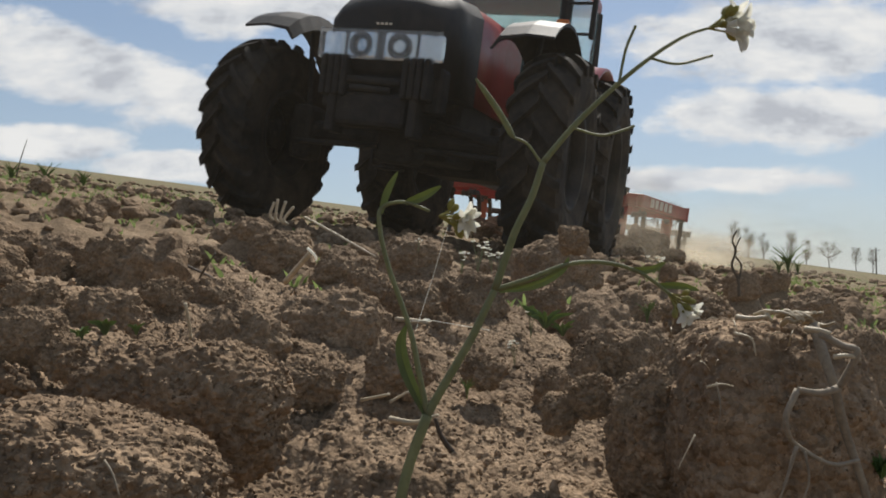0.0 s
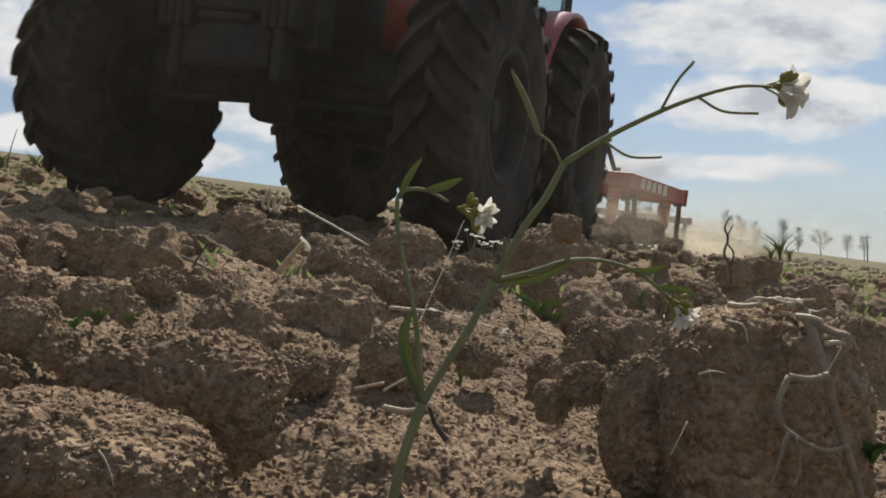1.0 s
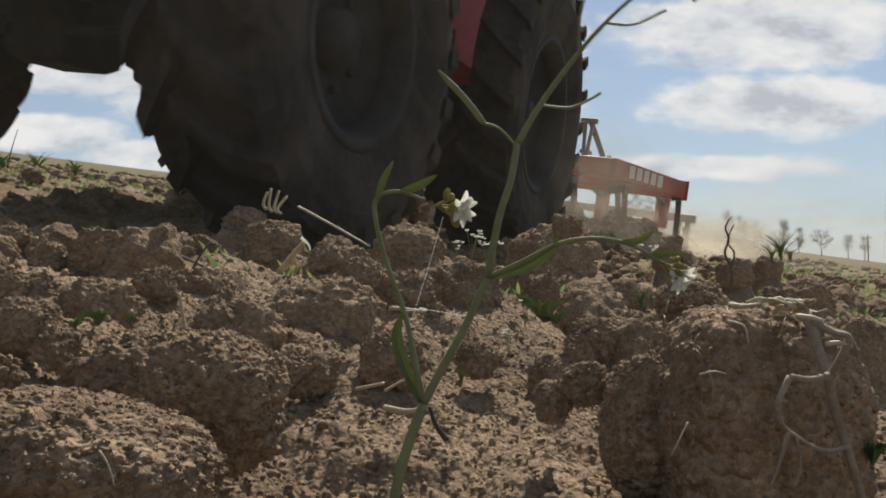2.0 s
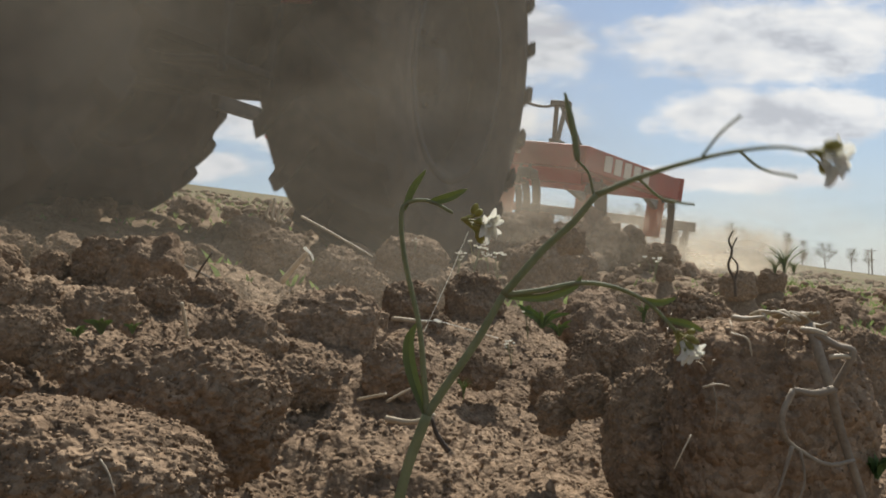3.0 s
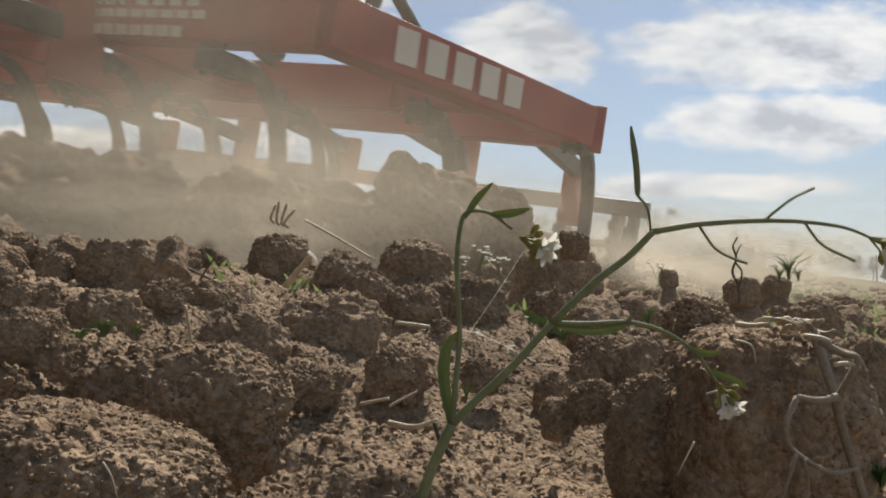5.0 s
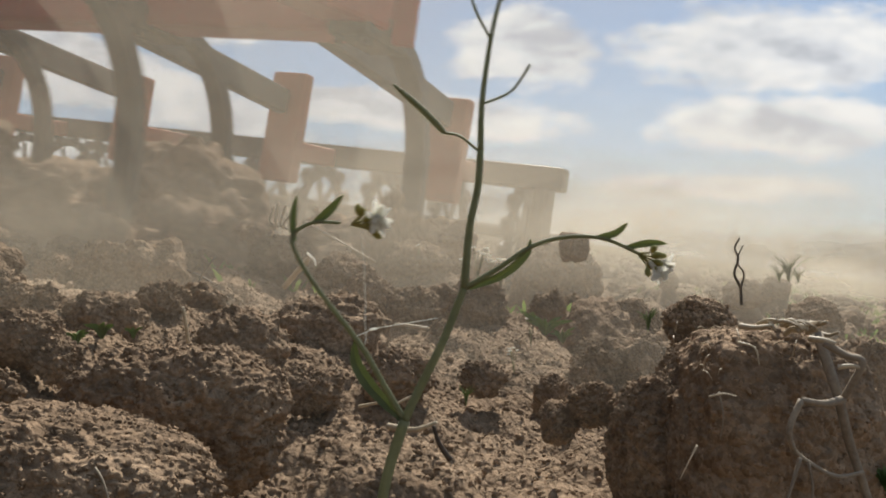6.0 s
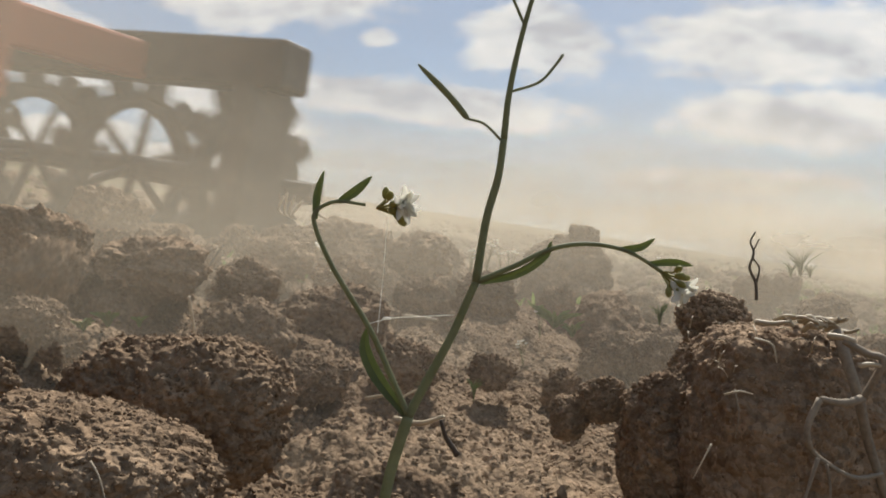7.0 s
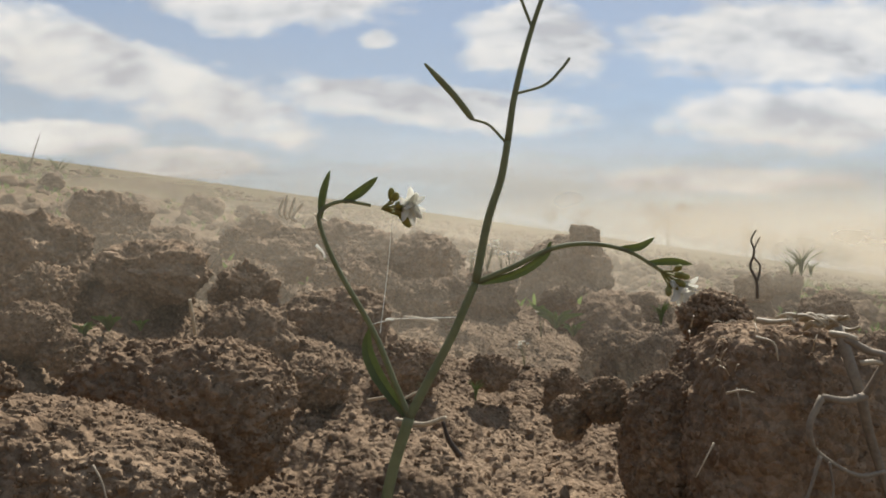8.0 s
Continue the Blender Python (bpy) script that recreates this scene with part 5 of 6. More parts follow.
TUFTS = [(-0.272, 0.623, 0.078, 0.016, True), (-0.247, 0.623, 0.078, 0.008, True), (-0.283, 0.603, 0.074, 0.012, True), (0.113, 0.853, 0.070, 0.028, True), (0.132, 0.854, 0.061, 0.018, True), (0.016, 0.524, 0.041, 0.012, False), (1.067, 2.381, 0.155, 0.1, False), (1.037, 2.381, 0.155, 0.06, False), (1.096, 2.381, 0.152, 0.05, False), (0.111, 1.003, 0.079, 0.014, True), (0.159, 0.602, 0.088, 0.016, False), (0.188, 0.334, 0.036, 0.01, True), (-5.16, 9.95, 1.41, 0.34, False), (-4.88, 10.4, 1.42, 0.30, False), (-5.32, 9.45, 1.39, 0.28, False), (-1.535, 3.186, 0.523, 0.05, True), (-1.009, 1.896, 0.263, 0.02, True)]
SPRIGS = [(0.060, 1.350, 0.153, 0.05), (0.030, 1.300, 0.143, 0.035), (0.089, 1.201, 0.132, 0.04), (0.098, 0.863, 0.070, 0.022), (0.070, 0.754, 0.049, 0.018), (0.559, 2.000, 0.175, 0.06), (0.082, 1.300, 0.152, 0.03), (-0.048, 1.498, 0.201, 0.02)]
TREES = [(72.2, 190, 7.8, 1.3, 0.6), (75.4, 190, 7.5, 1.3, 0.7), (85.8, 190, 7.1, 1.1, 1), (89.7, 190, 5.7, 1.0, 1), (95.3, 190, 6.0, 2.8, 1), (101.9, 190, 5.4, 1.3, 0.8), (23.8, 190, 5.0, 2.0, 0.7), (31.8, 190, 5.9, 2.8, 0.7), (53.1, 190, 10.0, 5.9, 1.3), (79.2, 190, 5.9, 1.4, 0.7), (106.0, 190, 5.6, 1.1, 0.6)]
POLE = (95.6, 170, 6.2)


def sprig(x, y, z, size, seed, blades=9, broad=False):
    """A tuft of young leaves."""
    rng = random.Random(seed)
    tuft = new("weed_tuft")
    tuft.matrix_basis = pose(x, y, z)
    tagged(tuft, "small tuft of fresh green leaves growing in the soil" if broad else "small tuft of young green grass in the soil", "weed", "weed tufts")
    for k in range(blades):
        a, lean = rng.uniform(0, 2 * math.pi), rng.uniform(0.05, 0.55) if not broad else rng.uniform(0.6, 1.5)
        d = Vector((math.cos(a) * lean, math.sin(a) * lean, 1)).normalized()
        n = size * rng.uniform(0.6, 1.1)
        bm = bmesh.new()
        leaf_blade(bm, [(0, 0, -0.004), d * n * 0.5, d * n + Vector((math.cos(a), math.sin(a), -0.7)) * n * 0.22], size * (0.10 if broad else 0.014), 0.3)
        part("blade", bm, GRASS, tuft)


for k, (x, y, z, size, broad) in enumerate(TUFTS):
    sprig(x, y, z if x > 1 else plane_z(x, y) - 0.01 if y > 1.2 else z + 0.007, size, 60 + k, 24 if not broad else 13, broad)


def flower_sprig(x, y, z, high, seed):
    """A tiny white-flowered weed further off."""
    rng = random.Random(seed)
    w = new("small_flower")
    w.matrix_basis = pose(x, y, z)
    tagged(w, "tiny white-flowered weed between the soil clods", "weed", "tiny white flowers")
    bm = bmesh.new()
    heads = []
    for k in range(6):
        tip = Vector((rng.uniform(-0.4, 0.4) * high, rng.uniform(-0.3, 0.3) * high, high * rng.uniform(0.6, 1.0)))
        tube(bm, smooth_line([(0, 0, -0.01), tip * 0.5 + Vector((0, 0, 0.1 * high)), tip], 3), high * 0.012, 5)
        heads.append(tip)
    part("stalk", bm, STEM, w)
    for h in heads:
        bm = bmesh.new()
        for j in range(4):
            a = j * math.pi / 2 + h.x * 300
            leaf_blade(bm, [h, h + Vector((math.cos(a), math.sin(a) * 0.5, 0.5)) * high * 0.05, h + Vector((math.cos(a) * 1.2, math.sin(a) * 0.6, 0.4)) * high * 0.09], high * 0.035)
        part("blossom", bm, PETAL, w)


for k, (x, y, z, high) in enumerate(SPRIGS):
    flower_sprig(x, y, z + 0.4 * (plane_z(x, y) - SLOPE_X * x - SLOPE_Y * y), high, 400 + k)


def weeds_cover():
    """Thin grass and seedlings further off, too many to count."""
    rng = np.random.RandomState(12)
    verts, faces = [], []
    for k in range(4200):
        if k % 3 == 0:
            y0 = rng.uniform(1.3, 11.0)
            x0, spread = y0 * rng.uniform(0.36, 0.75), 0.3
        elif k % 3 == 1:
            x0, y0, spread = rng.uniform(-7.5, -1.5), rng.uniform(2.8, 13.0), 0.5
        else:
            d = 1.2 + 24 * rng.rand() ** 1.6
            a = radians(rng.uniform(-38, 38))
            x0, y0, spread = d * math.sin(a), d * math.cos(a), 0.1
        x0, y0 = x0 + rng.normal() * spread, y0 + rng.normal() * spread
        d = math.hypot(x0, y0)
        if d < 1.0:
            continue
        z0 = float(field_height(np.array([x0]), np.array([y0]))[0])
        for j in range(4):
            a, h = rng.uniform(0, 6.28), rng.uniform(0.012, 0.040) * (0.7 + 0.05 * d)
            dx, dy = math.cos(a) * h * 0.7, math.sin(a) * h * 0.7
            w = h * 0.10
            n = len(verts)
            verts += [(x0 - w, y0, z0 - 0.004), (x0 + w, y0, z0 - 0.004), (x0 + dx * 0.6 + w, y0 + dy * 0.6, z0 + h * 0.7), (x0 + dx * 0.6 - w, y0 + dy * 0.6, z0 + h * 0.7), (x0 + dx, y0 + dy, z0 + h)]
            faces += [(n, n + 1, n + 2, n + 3), (n + 3, n + 2, n + 4)]
    ob = new("sparse_grass", mesh_from("sparse_grass", verts, faces, GRASS))
    tagged(ob, "sparse young grass and seedlings over the field", "grass", kind="stuff")


weeds_cover()


# ---- the distance ----
def far_tree(x, y, high, wide, seed, thin=1.0):
    rng = random.Random(seed)
    z = float(field_height(np.array([float(x)]), np.array([float(y)]))[0])
    t = new("tree")
    t.matrix_basis = pose(x, y, z - 0.1)
    tagged(t, "distant bare spring tree with thin crown at the field's edge", "tree", "trees on the horizon")
    bm = bmesh.new()
    tube(bm, smooth_line([(0, 0, 0), (0.04 * high * rng.uniform(-1, 1), 0, high * 0.4), (0.05 * high * rng.uniform(-1, 1), 0, high * 0.92)], 5), [high * 0.022 * (1 - 0.085 * i) for i in range(11)], 7)
    ends = []
    for k in range(26):
        s = rng.uniform(0.18, 0.9)
        a = rng.uniform(0, 6.28)
        r = wide * (0.35 + 0.65 * math.sin(math.pi * min(1, s * 0.95))) * rng.uniform(0.5, 1.0)
        p0 = Vector((0, 0, high * s))
        p2 = Vector((math.cos(a) * r, math.sin(a) * r, high * min(1.03, s + 0.22 * rng.uniform(0.5, 1.2))))
        p1 = (p0 + p2) / 2 + Vector((0, 0, -0.03 * high))
        tube(bm, smooth_line([p0, p1, p2], 3), [high * 0.007, high * 0.006, high * 0.005, high * 0.004, high * 0.003, high * 0.002, high * 0.0015], 5)
        for j in range(3):
            p3 = p2 + Vector((rng.uniform(-1, 1), rng.uniform(-1, 1), rng.uniform(0, 1.2))) * high * 0.06
            tube(bm, [p1.lerp(p2, rng.random()), p3], [high * 0.003, high * 0.001], 4)
            ends.append(p3)
        ends.append(p2)
    part("trunk", bm, BARK, t, "", None, True)
    bm = bmesh.new()
    for e in ends:
        for j in range(int(30 * thin)):
            c = e + Vector([rng.gauss(0, 1) for _ in range(3)]) * high * 0.045
            s = high * rng.uniform(0.008, 0.018)
            d = [Vector([rng.gauss(0, 1) for _ in range(3)]).normalized() * s for _ in range(3)]
            f = [bm.verts.new(c + q) for q in d]
            bm.faces.new(f)
    part("crown", bm, BUDS, t, "thin haze of buds and young leaves")
    return t


for k, (x, y, high, wide, thin) in enumerate(TREES):
    far_tree(x, y, high, wide, 300 + k, thin)


def utility_pole(x, y, high):
    z = float(field_height(np.array([float(x)]), np.array([float(y)]))[0])
    p = new("utility_pole")
    p.matrix_basis = pose(x, y, z - 0.2)
    tagged(p, "distant dark wooden utility pole with a crossarm", "utility pole")
    bm = bmesh.new()
    rod(bm, (0, 0, 0), (0, 0, high), 0.16, 0.11, 10)
    part("pole", bm, BARK, p)
    bm = bmesh.new()
    box(bm, (1.9, 0.14, 0.14), pose(0, 0, high - 0.6), 0.02)
    part("crossarm", bm, BARK, p)


utility_pole(*POLE)


def heading(t):
    return 0.4061 + 0.0081 * (t - 3) - 0.0036 * (t - 3) ** 2


def travelled(t):
    """Metres driven since the start; the tractor gathers a little speed."""
    return 1.5924 * t + 0.0217 * t * t


def drive(t):
    """The tractor's pose on the hillside at t: origin on the field under the front axle."""
    x, y, n = -0.425, 6.255, 40
    for k in range(n):
        s0, s1 = k * t / n, (k + 1) * t / n
        a, step = heading((s0 + s1) / 2), travelled(s1) - travelled(s0)
        x, y = x - math.sin(a) * step, y - math.cos(a) * step
    a = heading(t)
    up = Vector((-SLOPE_X, -SLOPE_Y, 1)).normalized()
    ahead = Vector((-math.sin(a), -math.cos(a), 0))
    ahead.z = plane_z(ahead.x, ahead.y)
    ahead.normalize()
    right = ahead.cross(up)
    m = Matrix((right, ahead, up)).transposed().to_4x4()
    m.translation = (x, y, SLOPE_X * x + SLOPE_Y * y - 0.10)
    return m


# ---- dust thrown up by wheels and tines, in drifting veils, and one veil for lens glare ----
def dust_material(name, density):
    """Thin airborne dust, and at its lowest density a lens-glare haze: sunlight scatters through it, denser in the
    middle of each veil and broken up by eddies.
    """
    m = bpy.data.materials.new(name)
    m.use_nodes = True
    n = Nodes(m.node_tree)
    at = n.add("ShaderNodeTexCoord").outputs["Object"]
    x, y, z = n.add("ShaderNodeSeparateXYZ", {0: at}).outputs
    r2 = n.math("ADD", n.math("MULTIPLY", x, x), n.math("MULTIPLY", z, z))
    soft = n.math("POWER", n.math("SUBTRACT", 1.0, r2, True), 1.5)
    seed = n.math("MULTIPLY", n.add("ShaderNodeObjectInfo").outputs["Random"], 40.0)
    moved = n.add("ShaderNodeVectorMath", {0: at, 1: n.add("ShaderNodeCombineXYZ", {0: seed, 1: seed, 2: seed}).outputs[0]}, operation="ADD").outputs[0]
    eddy = n.add("ShaderNodeMapRange", {0: n.noise(moved, 1.7, 5.0, 0.55), 1: 0.30, 2: 0.68, 3: 0.25, 4: 1.0}, interpolation_type="SMOOTHSTEP").outputs[0]
    cover = n.math("MULTIPLY", n.math("MULTIPLY", soft, eddy), density, True)
    tint = (0.65, 0.58, 0.455, 1)
    lit = n.add("ShaderNodeMixShader", {0: 0.6, 1: n.add("ShaderNodeBsdfDiffuse", {0: tint}).outputs[0], 2: n.add("ShaderNodeBsdfTranslucent", {0: tint}).outputs[0]})
    out = n.add("ShaderNodeMixShader", {0: cover, 1: n.add("ShaderNodeBsdfTransparent").outputs[0], 2: lit.outputs[0]})
    n.add("ShaderNodeOutputMaterial", {0: out.outputs[0]})
    return m


def veil_mesh(seed):
    """A round sheet for dust and glare haze, billowing out of the flat."""
    g, faces = [(0, 0, 0)], []
    rings, n = 9, 30
    for i in range(1, rings + 1):
        g += [(i / rings * math.cos(2 * math.pi * k / n), 0, i / rings * math.sin(2 * math.pi * k / n)) for k in range(n)]
    for k in range(n):
        faces.append((0, 1 + k, 1 + (k + 1) % n))
        faces += [(1 + i * n + k, 1 + (i + 1) * n + k, 1 + (i + 1) * n + (k + 1) % n, 1 + i * n + (k + 1) % n) for i in range(rings - 1)]
    g = np.array(g)
    g[:, 1] = 0.22 * gnoise(g * 1.3, seed) - 0.25 * (1 - g[:, 0] ** 2)
    return g, faces


scene.cycles.transparent_max_bounces = 24
# the lowest density imitates lens glare, the others are dust
GLARE, THIN, MILD, THICK = (dust_material("dust_" + k, d) for k, d in (("glare", 0.035), ("thin", 0.22), ("mild", 0.40), ("thick", 0.60)))
WISP = dust_material("dust_wisp", 0.12)
DUST = []   # object, rows


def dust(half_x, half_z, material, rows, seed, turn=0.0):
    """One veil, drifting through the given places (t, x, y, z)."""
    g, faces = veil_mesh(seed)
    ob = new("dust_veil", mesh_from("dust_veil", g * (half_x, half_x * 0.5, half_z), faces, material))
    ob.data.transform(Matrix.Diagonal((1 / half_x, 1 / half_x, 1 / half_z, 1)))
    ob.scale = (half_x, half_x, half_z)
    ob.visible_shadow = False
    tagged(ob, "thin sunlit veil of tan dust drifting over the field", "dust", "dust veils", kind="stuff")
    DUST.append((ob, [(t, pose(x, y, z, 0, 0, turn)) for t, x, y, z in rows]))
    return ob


def trailing(te, side, back, high, drift, speed=0.75):
    """Places of a veil that the cultivator tows until te and then leaves behind, to drift with the wind."""
    rows = []
    for k in range(17):
        t = 0.5 * k
        if t <= te:
            p = drive(t) @ Vector((side, back, high))
        else:
            s = (1 - math.exp(-(t - te) * speed)) / speed
            p = drive(te) @ Vector((side, back, high)) + Vector((drift[0], drift[1], drift[2])) * s + (drive(te).to_3x3() @ Vector((0, 1, 0))) * 0.45 * (1 - math.exp(-(t - te) * 2))
        rows.append((t, *p))
    return rows


dust(1.1, 0.36, THICK, trailing(3.8, -2.5, -8.5, 0.25, (0.9, 0, 0)), 1, 22)
dust(1.2, 0.36, THICK, trailing(4.5, -2.1, -9.2, 0.25, (0.9, 0, 0)), 2, 8)
dust(0.9, 0.3, THICK, trailing(5.0, -2.5, -7.6, 0.18, (1.1, 0, 0)), 3, 8)
dust(1.2, 0.34, MILD, trailing(2.0, -1.7, -8.2, 0.2, (0.5, 0, 0.02)), 4, 22)
dust(1.4, 0.42, MILD, trailing(3.2, -1.2, -7.6, 0.25, (0.5, 0, 0.02)), 5, -20)
dust(1.4, 0.34, THICK, trailing(4.2, -2.2, -8.6, 0.22, (1.1, 0, 0)), 6, 15)
dust(1.2, 0.38, MILD, trailing(4.8, -0.6, -7.0, 0.25, (1.0, 0, 0)), 7, -8)
dust(1.3, 0.34, MILD, trailing(5.4, -1.6, -8.0, 0.22, (1.3, 0, 0)), 8, -20)
dust(1.1, 0.34, MILD, trailing(5.9, -1.4, -7.2, 0.25, (1.3, 0.05, 0)), 9, -8)
dust(1.1, 0.32, THIN, trailing(6.4, -0.9, -8.0, 0.25, (1.2, 0, 0)), 10, -20)
dust(0.85, 0.65, THIN, trailing(2.5, -1.3, -3.3, 0.6, (-1.1, -0.5, -0.1)), 11, 8)
dust(0.8, 0.55, THIN, trailing(3.4, -1.6, -3.4, 0.55, (-1.2, -0.5, -0.1)), 12, 15)
dust(0.9, 0.35, MILD, trailing(5.5, -2.2, -6.8, 0.2, (0.8, -0.05, 0.02)), 13, -8)
dust(1.5, 0.34, MILD, ((0, -6, 3.2, 0.9), (2.2, -3.8, 1.9, 0.42), (3.0, -1.9, 1.8, 0.34), (4.6, -0.9, 1.9, 0.22), (5.8, 0.1, 1.7, 0.22), (6.6, 0.6, 1.6, 0.18), (8, 2.3, 1.6, 0.08)), 40, 5)
dust(1.1, 0.22, THIN, ((0, -7, 2.5, 0.9), (4.2, -3.5, 1.6, 0.5), (5.2, -1.3, 1.1, 0.2), (6.0, -0.35, 0.95, 0.14), (6.8, -0.2, 0.9, 0.12), (7.4, -0.15, 0.9, 0.11), (8, -0.1, 0.9, 0.1)), 41, -6)
dust(0.7, 0.19, THIN, ((0, -7, 1.5, 0.9), (5.0, -3, 1.1, 0.4), (6.0, -0.8, 0.66, 0.13), (6.8, -0.1, 0.58, 0.09), (7.4, 0.3, 0.57, 0.07), (8, 1.1, 0.56, 0.06)), 42, 8)
dust(2.4, 0.42, MILD, ((0, -10, 5, 1.5), (3.0, -6, 4.6, 1.0), (5.0, -1.8, 3.8, 0.5), (6.2, -0.3, 3.4, 0.34), (7, 0.2, 3.3, 0.3), (8, 0.6, 3.3, 0.24)), 43, 0)
dust(5.0, 0.8, THICK, ((0, -16, 9, 2.8), (3.0, -12, 9, 2.2), (6.0, -3.5, 8, 1.0), (7, -2.6, 7.5, 0.9), (8, -2, 7.5, 0.8)), 44, 0)
dust(1.0, 0.6, THIN, ((0, -6, 2, 0.9), (2.0, -3.4, 1.3, 0.6), (2.7, -0.5, 1.2, 0.4), (3.4, -0.2, 1.1, 0.36), (4.0, -0.8, 1.0, 0.34), (4.5, -2.0, 0.9, 0.4), (5.5, -4.5, 0.8, 0.6), (8, -6, 0.6, 0.8)), 45, 6)
dust(1.3, 0.62, THIN, ((0, -6, 3, 1.4), (3.3, -3.6, 2.4, 1.2), (4.0, -2.2, 2.1, 0.9), (4.45, -0.4, 1.95, 0.72), (5.0, -0.3, 1.7, 0.65), (5.8, -0.3, 1.45, 0.62), (6.5, -0.2, 1.25, 0.52), (7.0, -0.35, 1.15, 0.42), (7.5, -1.3, 1.1, 0.3), (8, -3, 1.1, 0.6)), 47, 4)
dust(1.1, 0.5, WISP, ((0, -7, 2.4, 1.4), (4.2, -4.5, 1.5, 1.0), (5.3, -1.2, 1.05, 0.4), (5.9, -0.3, 0.95, 0.26), (6.6, 0.0, 0.85, 0.2), (7.1, 0.3, 0.8, 0.12), (7.6, 1.2, 0.8, 0.1), (8, 2.2, 0.8, 0.1)), 48, -7)
dust(2.2, 0.9, THIN, trailing(7.5, -3.0, -9.6, 0.45, (0, 0, 0)), 49, 10)
dust(3.6, 1.3, THIN, trailing(3.4, -3.4, -10.5, 0.5, (0.5, 0, 0.02)), 50, 0)
dust(1.2, 0.6, THIN, ((0, -8, 3, 2), (4.6, -4, 1.6, 1.2), (5.4, -1.0, 1.3, 0.75), (5.8, -0.6, 1.2, 0.7), (6.3, -0.5, 1.1, 0.6), (6.8, -0.7, 1.0, 0.55), (7.3, -2.2, 1.0, 0.6), (8, -4, 1.0, 0.8)), 51, 6)
dust(1.5, 0.40, MILD, trailing(5.6, -1.0, -4.5, 0.15, (0.5, 0, 0)), 52, -12)
# almost still veil close to the lens, added to lift dark tones like glare
dust(1.4, 0.9, GLARE, ((0, -0.1, 0.62, 0.2), (4, 0, 0.6, 0.2), (8, 0.1, 0.62, 0.2)), 46, -5)


# ---- soil turned up by the tines ----
HEAVED = []


def heaved(x, y, half, lift, when, seed, level=5, toss=0.10, square=0.5):
    """A clod that the tines break out of the field: it lies below the surface, is heaved up and thrown, and comes to rest."""
    ob = new("turned_clod", clod_mesh(seed, level, square, max(half), 1.0, 0.9, FRESH, half))
    rest = Vector((x, y, plane_z(x, y) + lift))
    ob.matrix_basis = Matrix.Translation(rest)
    tagged(ob, "freshly turned dark soil clod in the cultivated strip", "soil clod", "turned soil clods")
    r = random.Random(seed)
    back = drive(when).to_3x3() @ Vector((0, 1, 0))
    a0, a1, a2 = (r.uniform(-50, 50) for _ in range(3))
    low = rest + Vector((0, 0, -0.30)) - back * 0.30
    rows = [(0.0, pose(*low, a0, a1, a2)), (when - 0.25, pose(*low, a0, a1, a2)), (when + 0.10, pose(*(rest - back * 0.16 + Vector((0, 0, toss))), a0 * 0.6, a1 * 0.6, a2 * 0.6)),
            (when + 0.30, pose(*(rest - back * 0.03 + Vector((0, 0, toss * 0.5))), a0 * 0.2, a1 * 0.2, a2 * 0.2)), (when + 0.50, pose(*rest)), (8.0, pose(*rest))]
    HEAVED.append((ob, rows))


heaved(-0.474, 1.069, (0.051, 0.046, 0.047), 0.038, 6.25, 484, 6, 0.16, 0.5)
heaved(-0.284, 0.728, (0.049, 0.044, 0.029), 0.027, 6.45, 493, 6, 0.1, 0.5)
heaved(-0.341, 1.237, (0.032, 0.028, 0.033), 0.030, 6.3, 503, 6, 0.12, 0.6)
heaved(-0.195, 1.474, (0.084, 0.075, 0.062), 0.046, 6.0, 524, 6, 0.1, 0.8)
heaved(-0.085, 2.203, (0.125, 0.112, 0.071), 0.050, 5.9, 557, 6, 0.08, 0.85)
heaved(-0.050, 1.309, (0.057, 0.051, 0.049), 0.039, 6.1, 534, 6, 0.1, 0.5)
heaved(-0.363, 0.686, (0.042, 0.037, 0.039), 0.033, 6.5, 484, 6, 0.12, 0.5)
heaved(-0.227, 1.029, (0.041, 0.037, 0.031), 0.028, 6.2, 508, 6, 0.12, 0.5)
heaved(-0.431, 1.170, (0.036, 0.032, 0.025), 0.025, 6.2, 492, 6, 0.2, 0.5)
heaved(-0.206, 0.783, (0.030, 0.027, 0.023), 0.024, 6.4, 502, 6, 0.1, 0.5)
heaved(-0.303, 0.584, (0.022, 0.020, 0.020), 0.022, 6.6, 487, 6, 0.1, 0.5)
heaved(-0.121, 0.893, (0.034, 0.030, 0.027), 0.026, 6.15, 514, 6, 0.1, 0.5)
heaved(0.083, 1.664, (0.038, 0.034, 0.029), 0.027, 5.7, 559, 5, 0.1, 0.5)
heaved(-0.320, 1.007, (0.023, 0.021, 0.017), 0.020, 6.35, 498, 5, 0.15, 0.5)
heaved(-0.570, 1.376, (0.032, 0.028, 0.024), 0.024, 6.1, 485, 5, 0.25, 0.5)
heaved(-0.185, 1.415, (0.022, 0.020, 0.018), 0.021, 5.95, 524, 5, 0.2, 0.5)
heaved(-0.352, 1.642, (0.032, 0.028, 0.029), 0.027, 6.05, 515, 5, 0.25, 0.5)
heaved(-0.409, 0.834, (0.019, 0.017, 0.018), 0.021, 6.4, 484, 5, 0.2, 0.5)


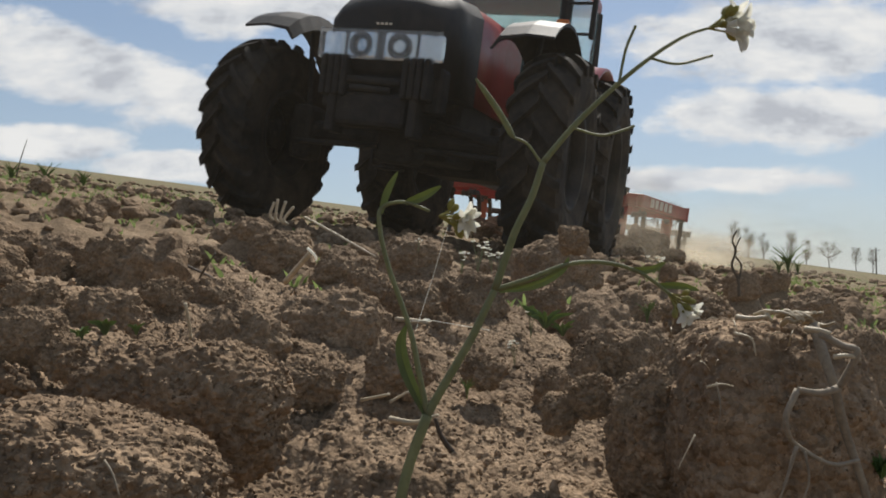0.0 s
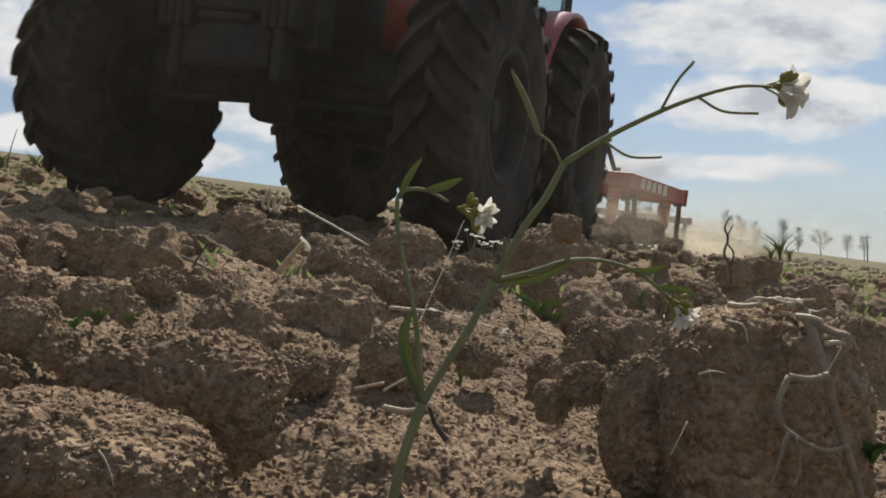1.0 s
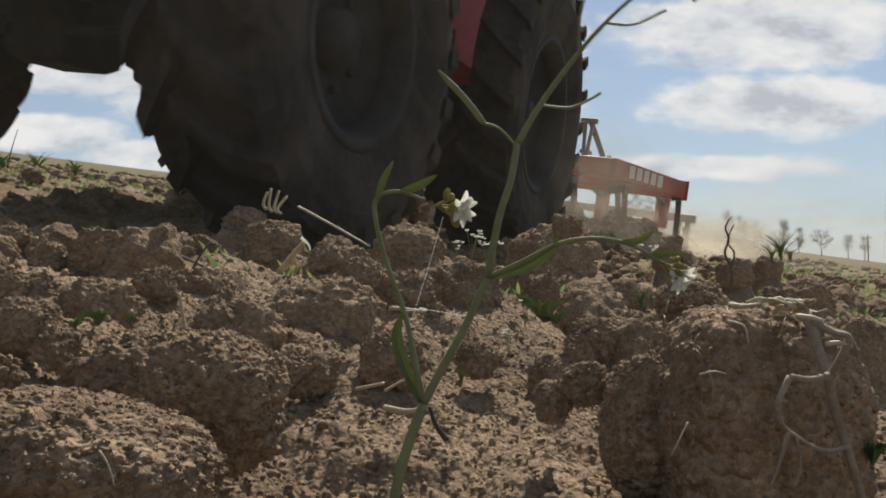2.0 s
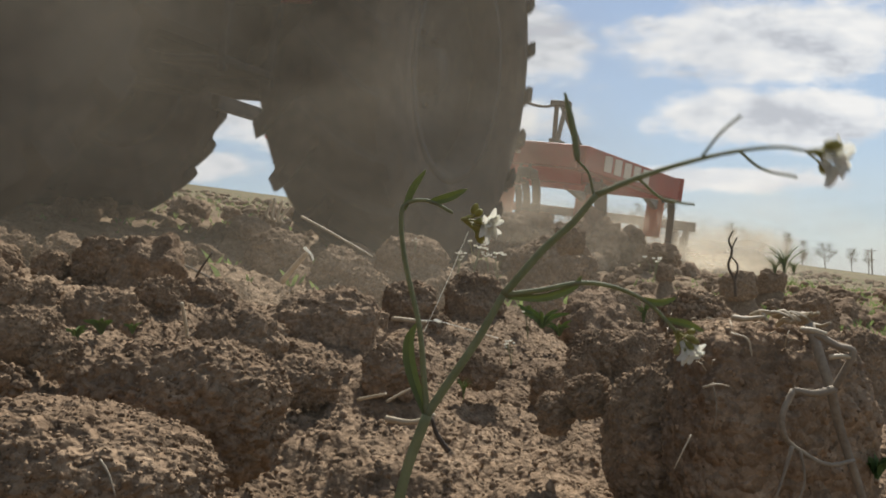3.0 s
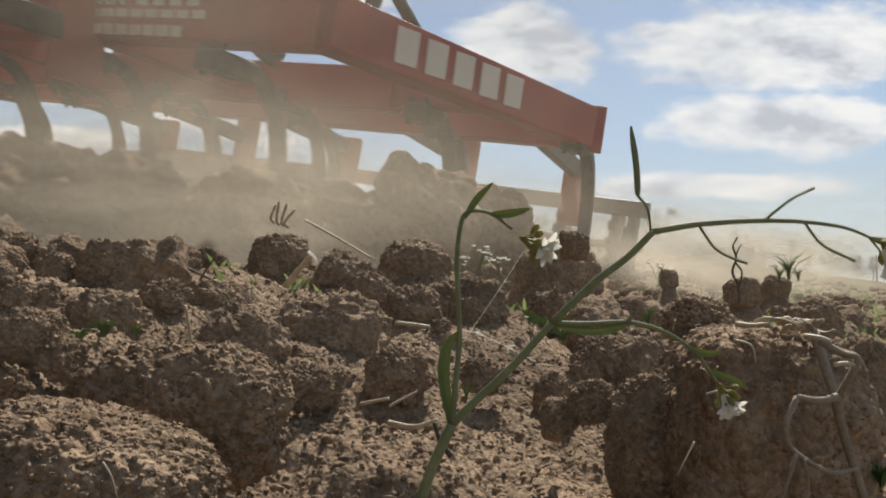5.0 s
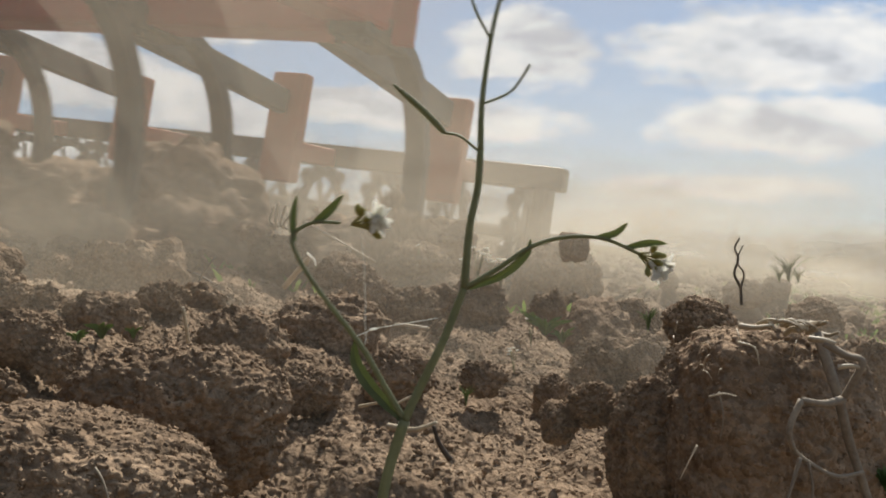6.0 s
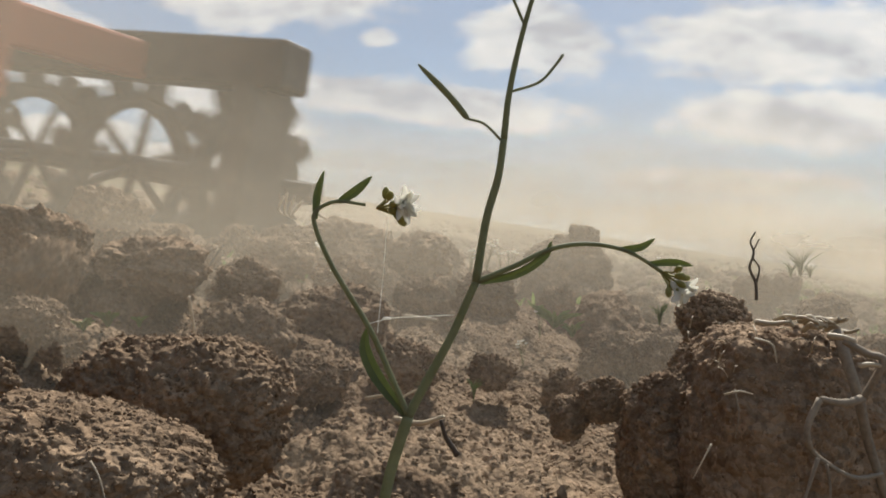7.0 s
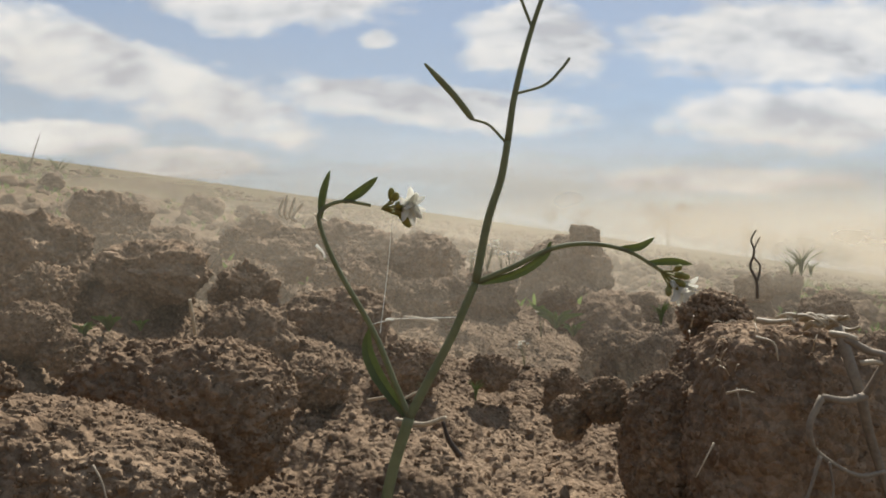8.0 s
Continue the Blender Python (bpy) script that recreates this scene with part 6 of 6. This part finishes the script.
def tine_heap(x, y, z, half, seed, wobble, falls=None):
    """A mound of loose soil that boils up round a tine and travels with it."""
    ob = new("soil_heap", clod_mesh(seed, 6, 0.2, max(half), 1.0, 1.3, FRESH, half))
    tagged(ob, "mound of loose dark soil pushed up by a tine", "soil heap", "soil heaps at the tines")
    rows = []
    for k in range(33):
        t = 0.25 * k
        drop = 0.0 if falls is None else 0.2 * min(max((t - falls) / 0.25, 0), 1)
        rows.append((t, drive(t) @ pose(x, y + 0.03 * math.sin(7 * t + wobble), z - drop + 0.025 * math.sin(5 * t + 2 * wobble), 9 * math.sin(4 * t + wobble), 9 * math.cos(5 * t + wobble), 25 * math.sin(1.5 * t + wobble))))
    HEAVED.append((ob, rows))


for k, (x, y, z, wide, high) in enumerate(((-0.98, -5.25, 0.14, 0.24, 0.20), (-0.33, -5.25, 0.12, 0.22, 0.18), (0.33, -5.3, 0.12, 0.24, 0.18), (0.98, -5.3, 0.12, 0.24, 0.18), (-1.40, -5.76, 0.20, 0.21, 0.22),
                                          (-0.70, -6.0, 0.15, 0.26, 0.22), (0.1, -6.0, 0.15, 0.28, 0.2), (0.8, -6.0, 0.14, 0.28, 0.2), (-1.64, -6.06, 0.20, 0.13, 0.16), (-1.84, -6.45, 0.08, 0.15, 0.13), (-1.22, -6.55, 0.13, 0.24, 0.19),
                                          (-0.5, -6.6, 0.12, 0.28, 0.18), (0.3, -6.6, 0.12, 0.28, 0.18), (-1.05, -5.9, 0.12, 0.2, 0.2))):
    tine_heap(x, y, z, (wide, wide * 1.05, high), 700 + 13 * k, 1.7 * k, 5.75 if k in (4, 8) else None)


def flying_crumbs():
    """Crumbs thrown up over the tines, each on its own short flight."""
    rng = random.Random(21)
    shapes = [clod_mesh(900 + k, 3, 0.2, 0.02, 0.5, 1.0, FRESH, (0.02, 0.02, 0.02)) for k in range(4)]
    for k in range(46):
        ob = new("flying_crumb", shapes[k % 4])
        s = rng.choice((0.15, 0.25, 0.25, 0.4, 0.7))
        ob.scale = (s, s, s * 0.8)
        tagged(ob, "dark crumb of soil thrown up by the tines", "soil crumb", "flying soil crumbs")
        t0 = rng.uniform(4.3, 6.6)
        m = drive(t0)
        p0 = m @ Vector((rng.uniform(-1.8, 0.4), rng.choice((-5.2, -6.0, -6.3)), 0.05))
        v = m.to_3x3() @ Vector((rng.uniform(-0.5, 0.3), rng.uniform(0.2, 1.2), rng.uniform(1.2, 2.3)))
        rows = [(0.0, pose(*(p0 - Vector((0, 0, 0.25))), 0, 0, 0)), (t0 - 0.05, pose(*(p0 - Vector((0, 0, 0.25))), 0, 0, 0))]
        last = p0
        for i in range(1, 7):
            d = 0.08 * i
            last = p0 + v * d + Vector((0, 0, -4.9 * d * d))
            rows.append((t0 + d, pose(*last, 70 * i, 40 * i, 0)))
        last = Vector((last.x, last.y, plane_z(last.x, last.y) - 0.03))
        rows += [(t0 + 0.60, pose(*last, 450, 260, 0)), (8.0, pose(*last, 450, 260, 0))]
        HEAVED.append((ob, rows))


flying_crumbs()


# ---- what moves ----
def motions():
    times = [0.25 * k for k in range(33)]
    rows = [(t, drive(t)) for t in times]
    walk(tractor, rows)
    walk(cultivator, rows)
    for hub, place, radius in WHEELS:
        walk(hub, [(t, pose(*place, -math.degrees(travelled(t) / radius))) for t in times])
    walk(ROLLER[0], [(0.1 * k, pose(0, -8.06, 0.22, -math.degrees(travelled(0.1 * k) / 0.22))) for k in range(81)])
    for ob, rows in DUST + HEAVED:
        walk(ob, rows)
    # the weed in the wind: time, shift of the fork, then the lean of middle stem, upper stem, tip, left and right shoot
    sway = ((0.0, 46, 28.5, 21, 45, 8, 97), (0.5, 44, 29, 27, 56, 10, 99), (1.0, 48, 30.8, 31, 63, 15, 101), (1.5, 44, 29, 25.6, 58, 12, 100),
            (2.8, 56, 29.5, 23, 42, 10, 94), (3.0, 52, 32.5, 43, 72, 14.6, 107), (3.5, 8, 29, 18.4, 33, 4.4, 92.4), (4.0, 6, 27, 17, 23, 5.4, 93.9), (4.5, 59, 32.6, 24, 34, 16.7, 95),
            (4.7, 80, 41, 41, 70, 22.7, 109), (5.8, 44, 27, 11.6, 14.5, -0.8, 87.5), (6.1, -9, 23, 4.8, 3.6, -15, 83), (6.5, -6, 25.5, 10, 9, -7.5, 88), (7.0, 2, 25.7, 10.2, 10.6, -5.3, 91.5), (8.0, 0, 25.7, 12.4, 12.9, -3.6, 91.5))
    keyed = {name: [] for name in ("plant", "mid", "upper", "tip", "left", "right")}

    def turn_at(node, degrees):
        p = at(*node)
        return Matrix.Translation(p) @ pose(0, 0, 0, 0, degrees, 0) @ Matrix.Translation(-p)

    table = np.array(sway)
    slope = np.gradient(table[:, 1:], table[:, 0], axis=0)
    for k in range(81):
        t = 0.1 * k
        i = min(max(int(np.searchsorted(table[:, 0], t, "right")) - 1, 0), len(table) - 2)
        span = table[i + 1, 0] - table[i, 0]
        s = (t - table[i, 0]) / span
        h = (2 * s ** 3 - 3 * s ** 2 + 1, s ** 3 - 2 * s ** 2 + s, -2 * s ** 3 + 3 * s ** 2, s ** 3 - s ** 2)
        shift, mid, upper, tip, left, right = (h[0] * table[i, 1:] + h[1] * span * slope[i] + h[2] * table[i + 1, 1:] + h[3] * span * slope[i + 1]).tolist()
        b = math.degrees(math.atan2(shift, 780))
        m = mid - 25.7 - b
        u = upper - 12.4 - b - m
        e = tip - 12.9 - b - m - u
        keyed["plant"].append((t, WEED_BASE @ pose(0, 0, 0, 0, b, 0)))
        keyed["mid"].append((t, turn_at(FORK, m)))
        keyed["upper"].append((t, turn_at(FORK, m) @ turn_at(NODE, u)))
        keyed["tip"].append((t, turn_at(FORK, m) @ turn_at(NODE, u) @ turn_at(CROOK, e)))
        keyed["left"].append((t, turn_at(FORK, left + 3.6 - b)))
        keyed["right"].append((t, turn_at(FORK, m) @ turn_at(NODE, right - 91.5 - b - m)))
    walk(weed, keyed["plant"])
    for name, ob in PLANT_PARTS.items():
        walk(ob, keyed[name])


motions()
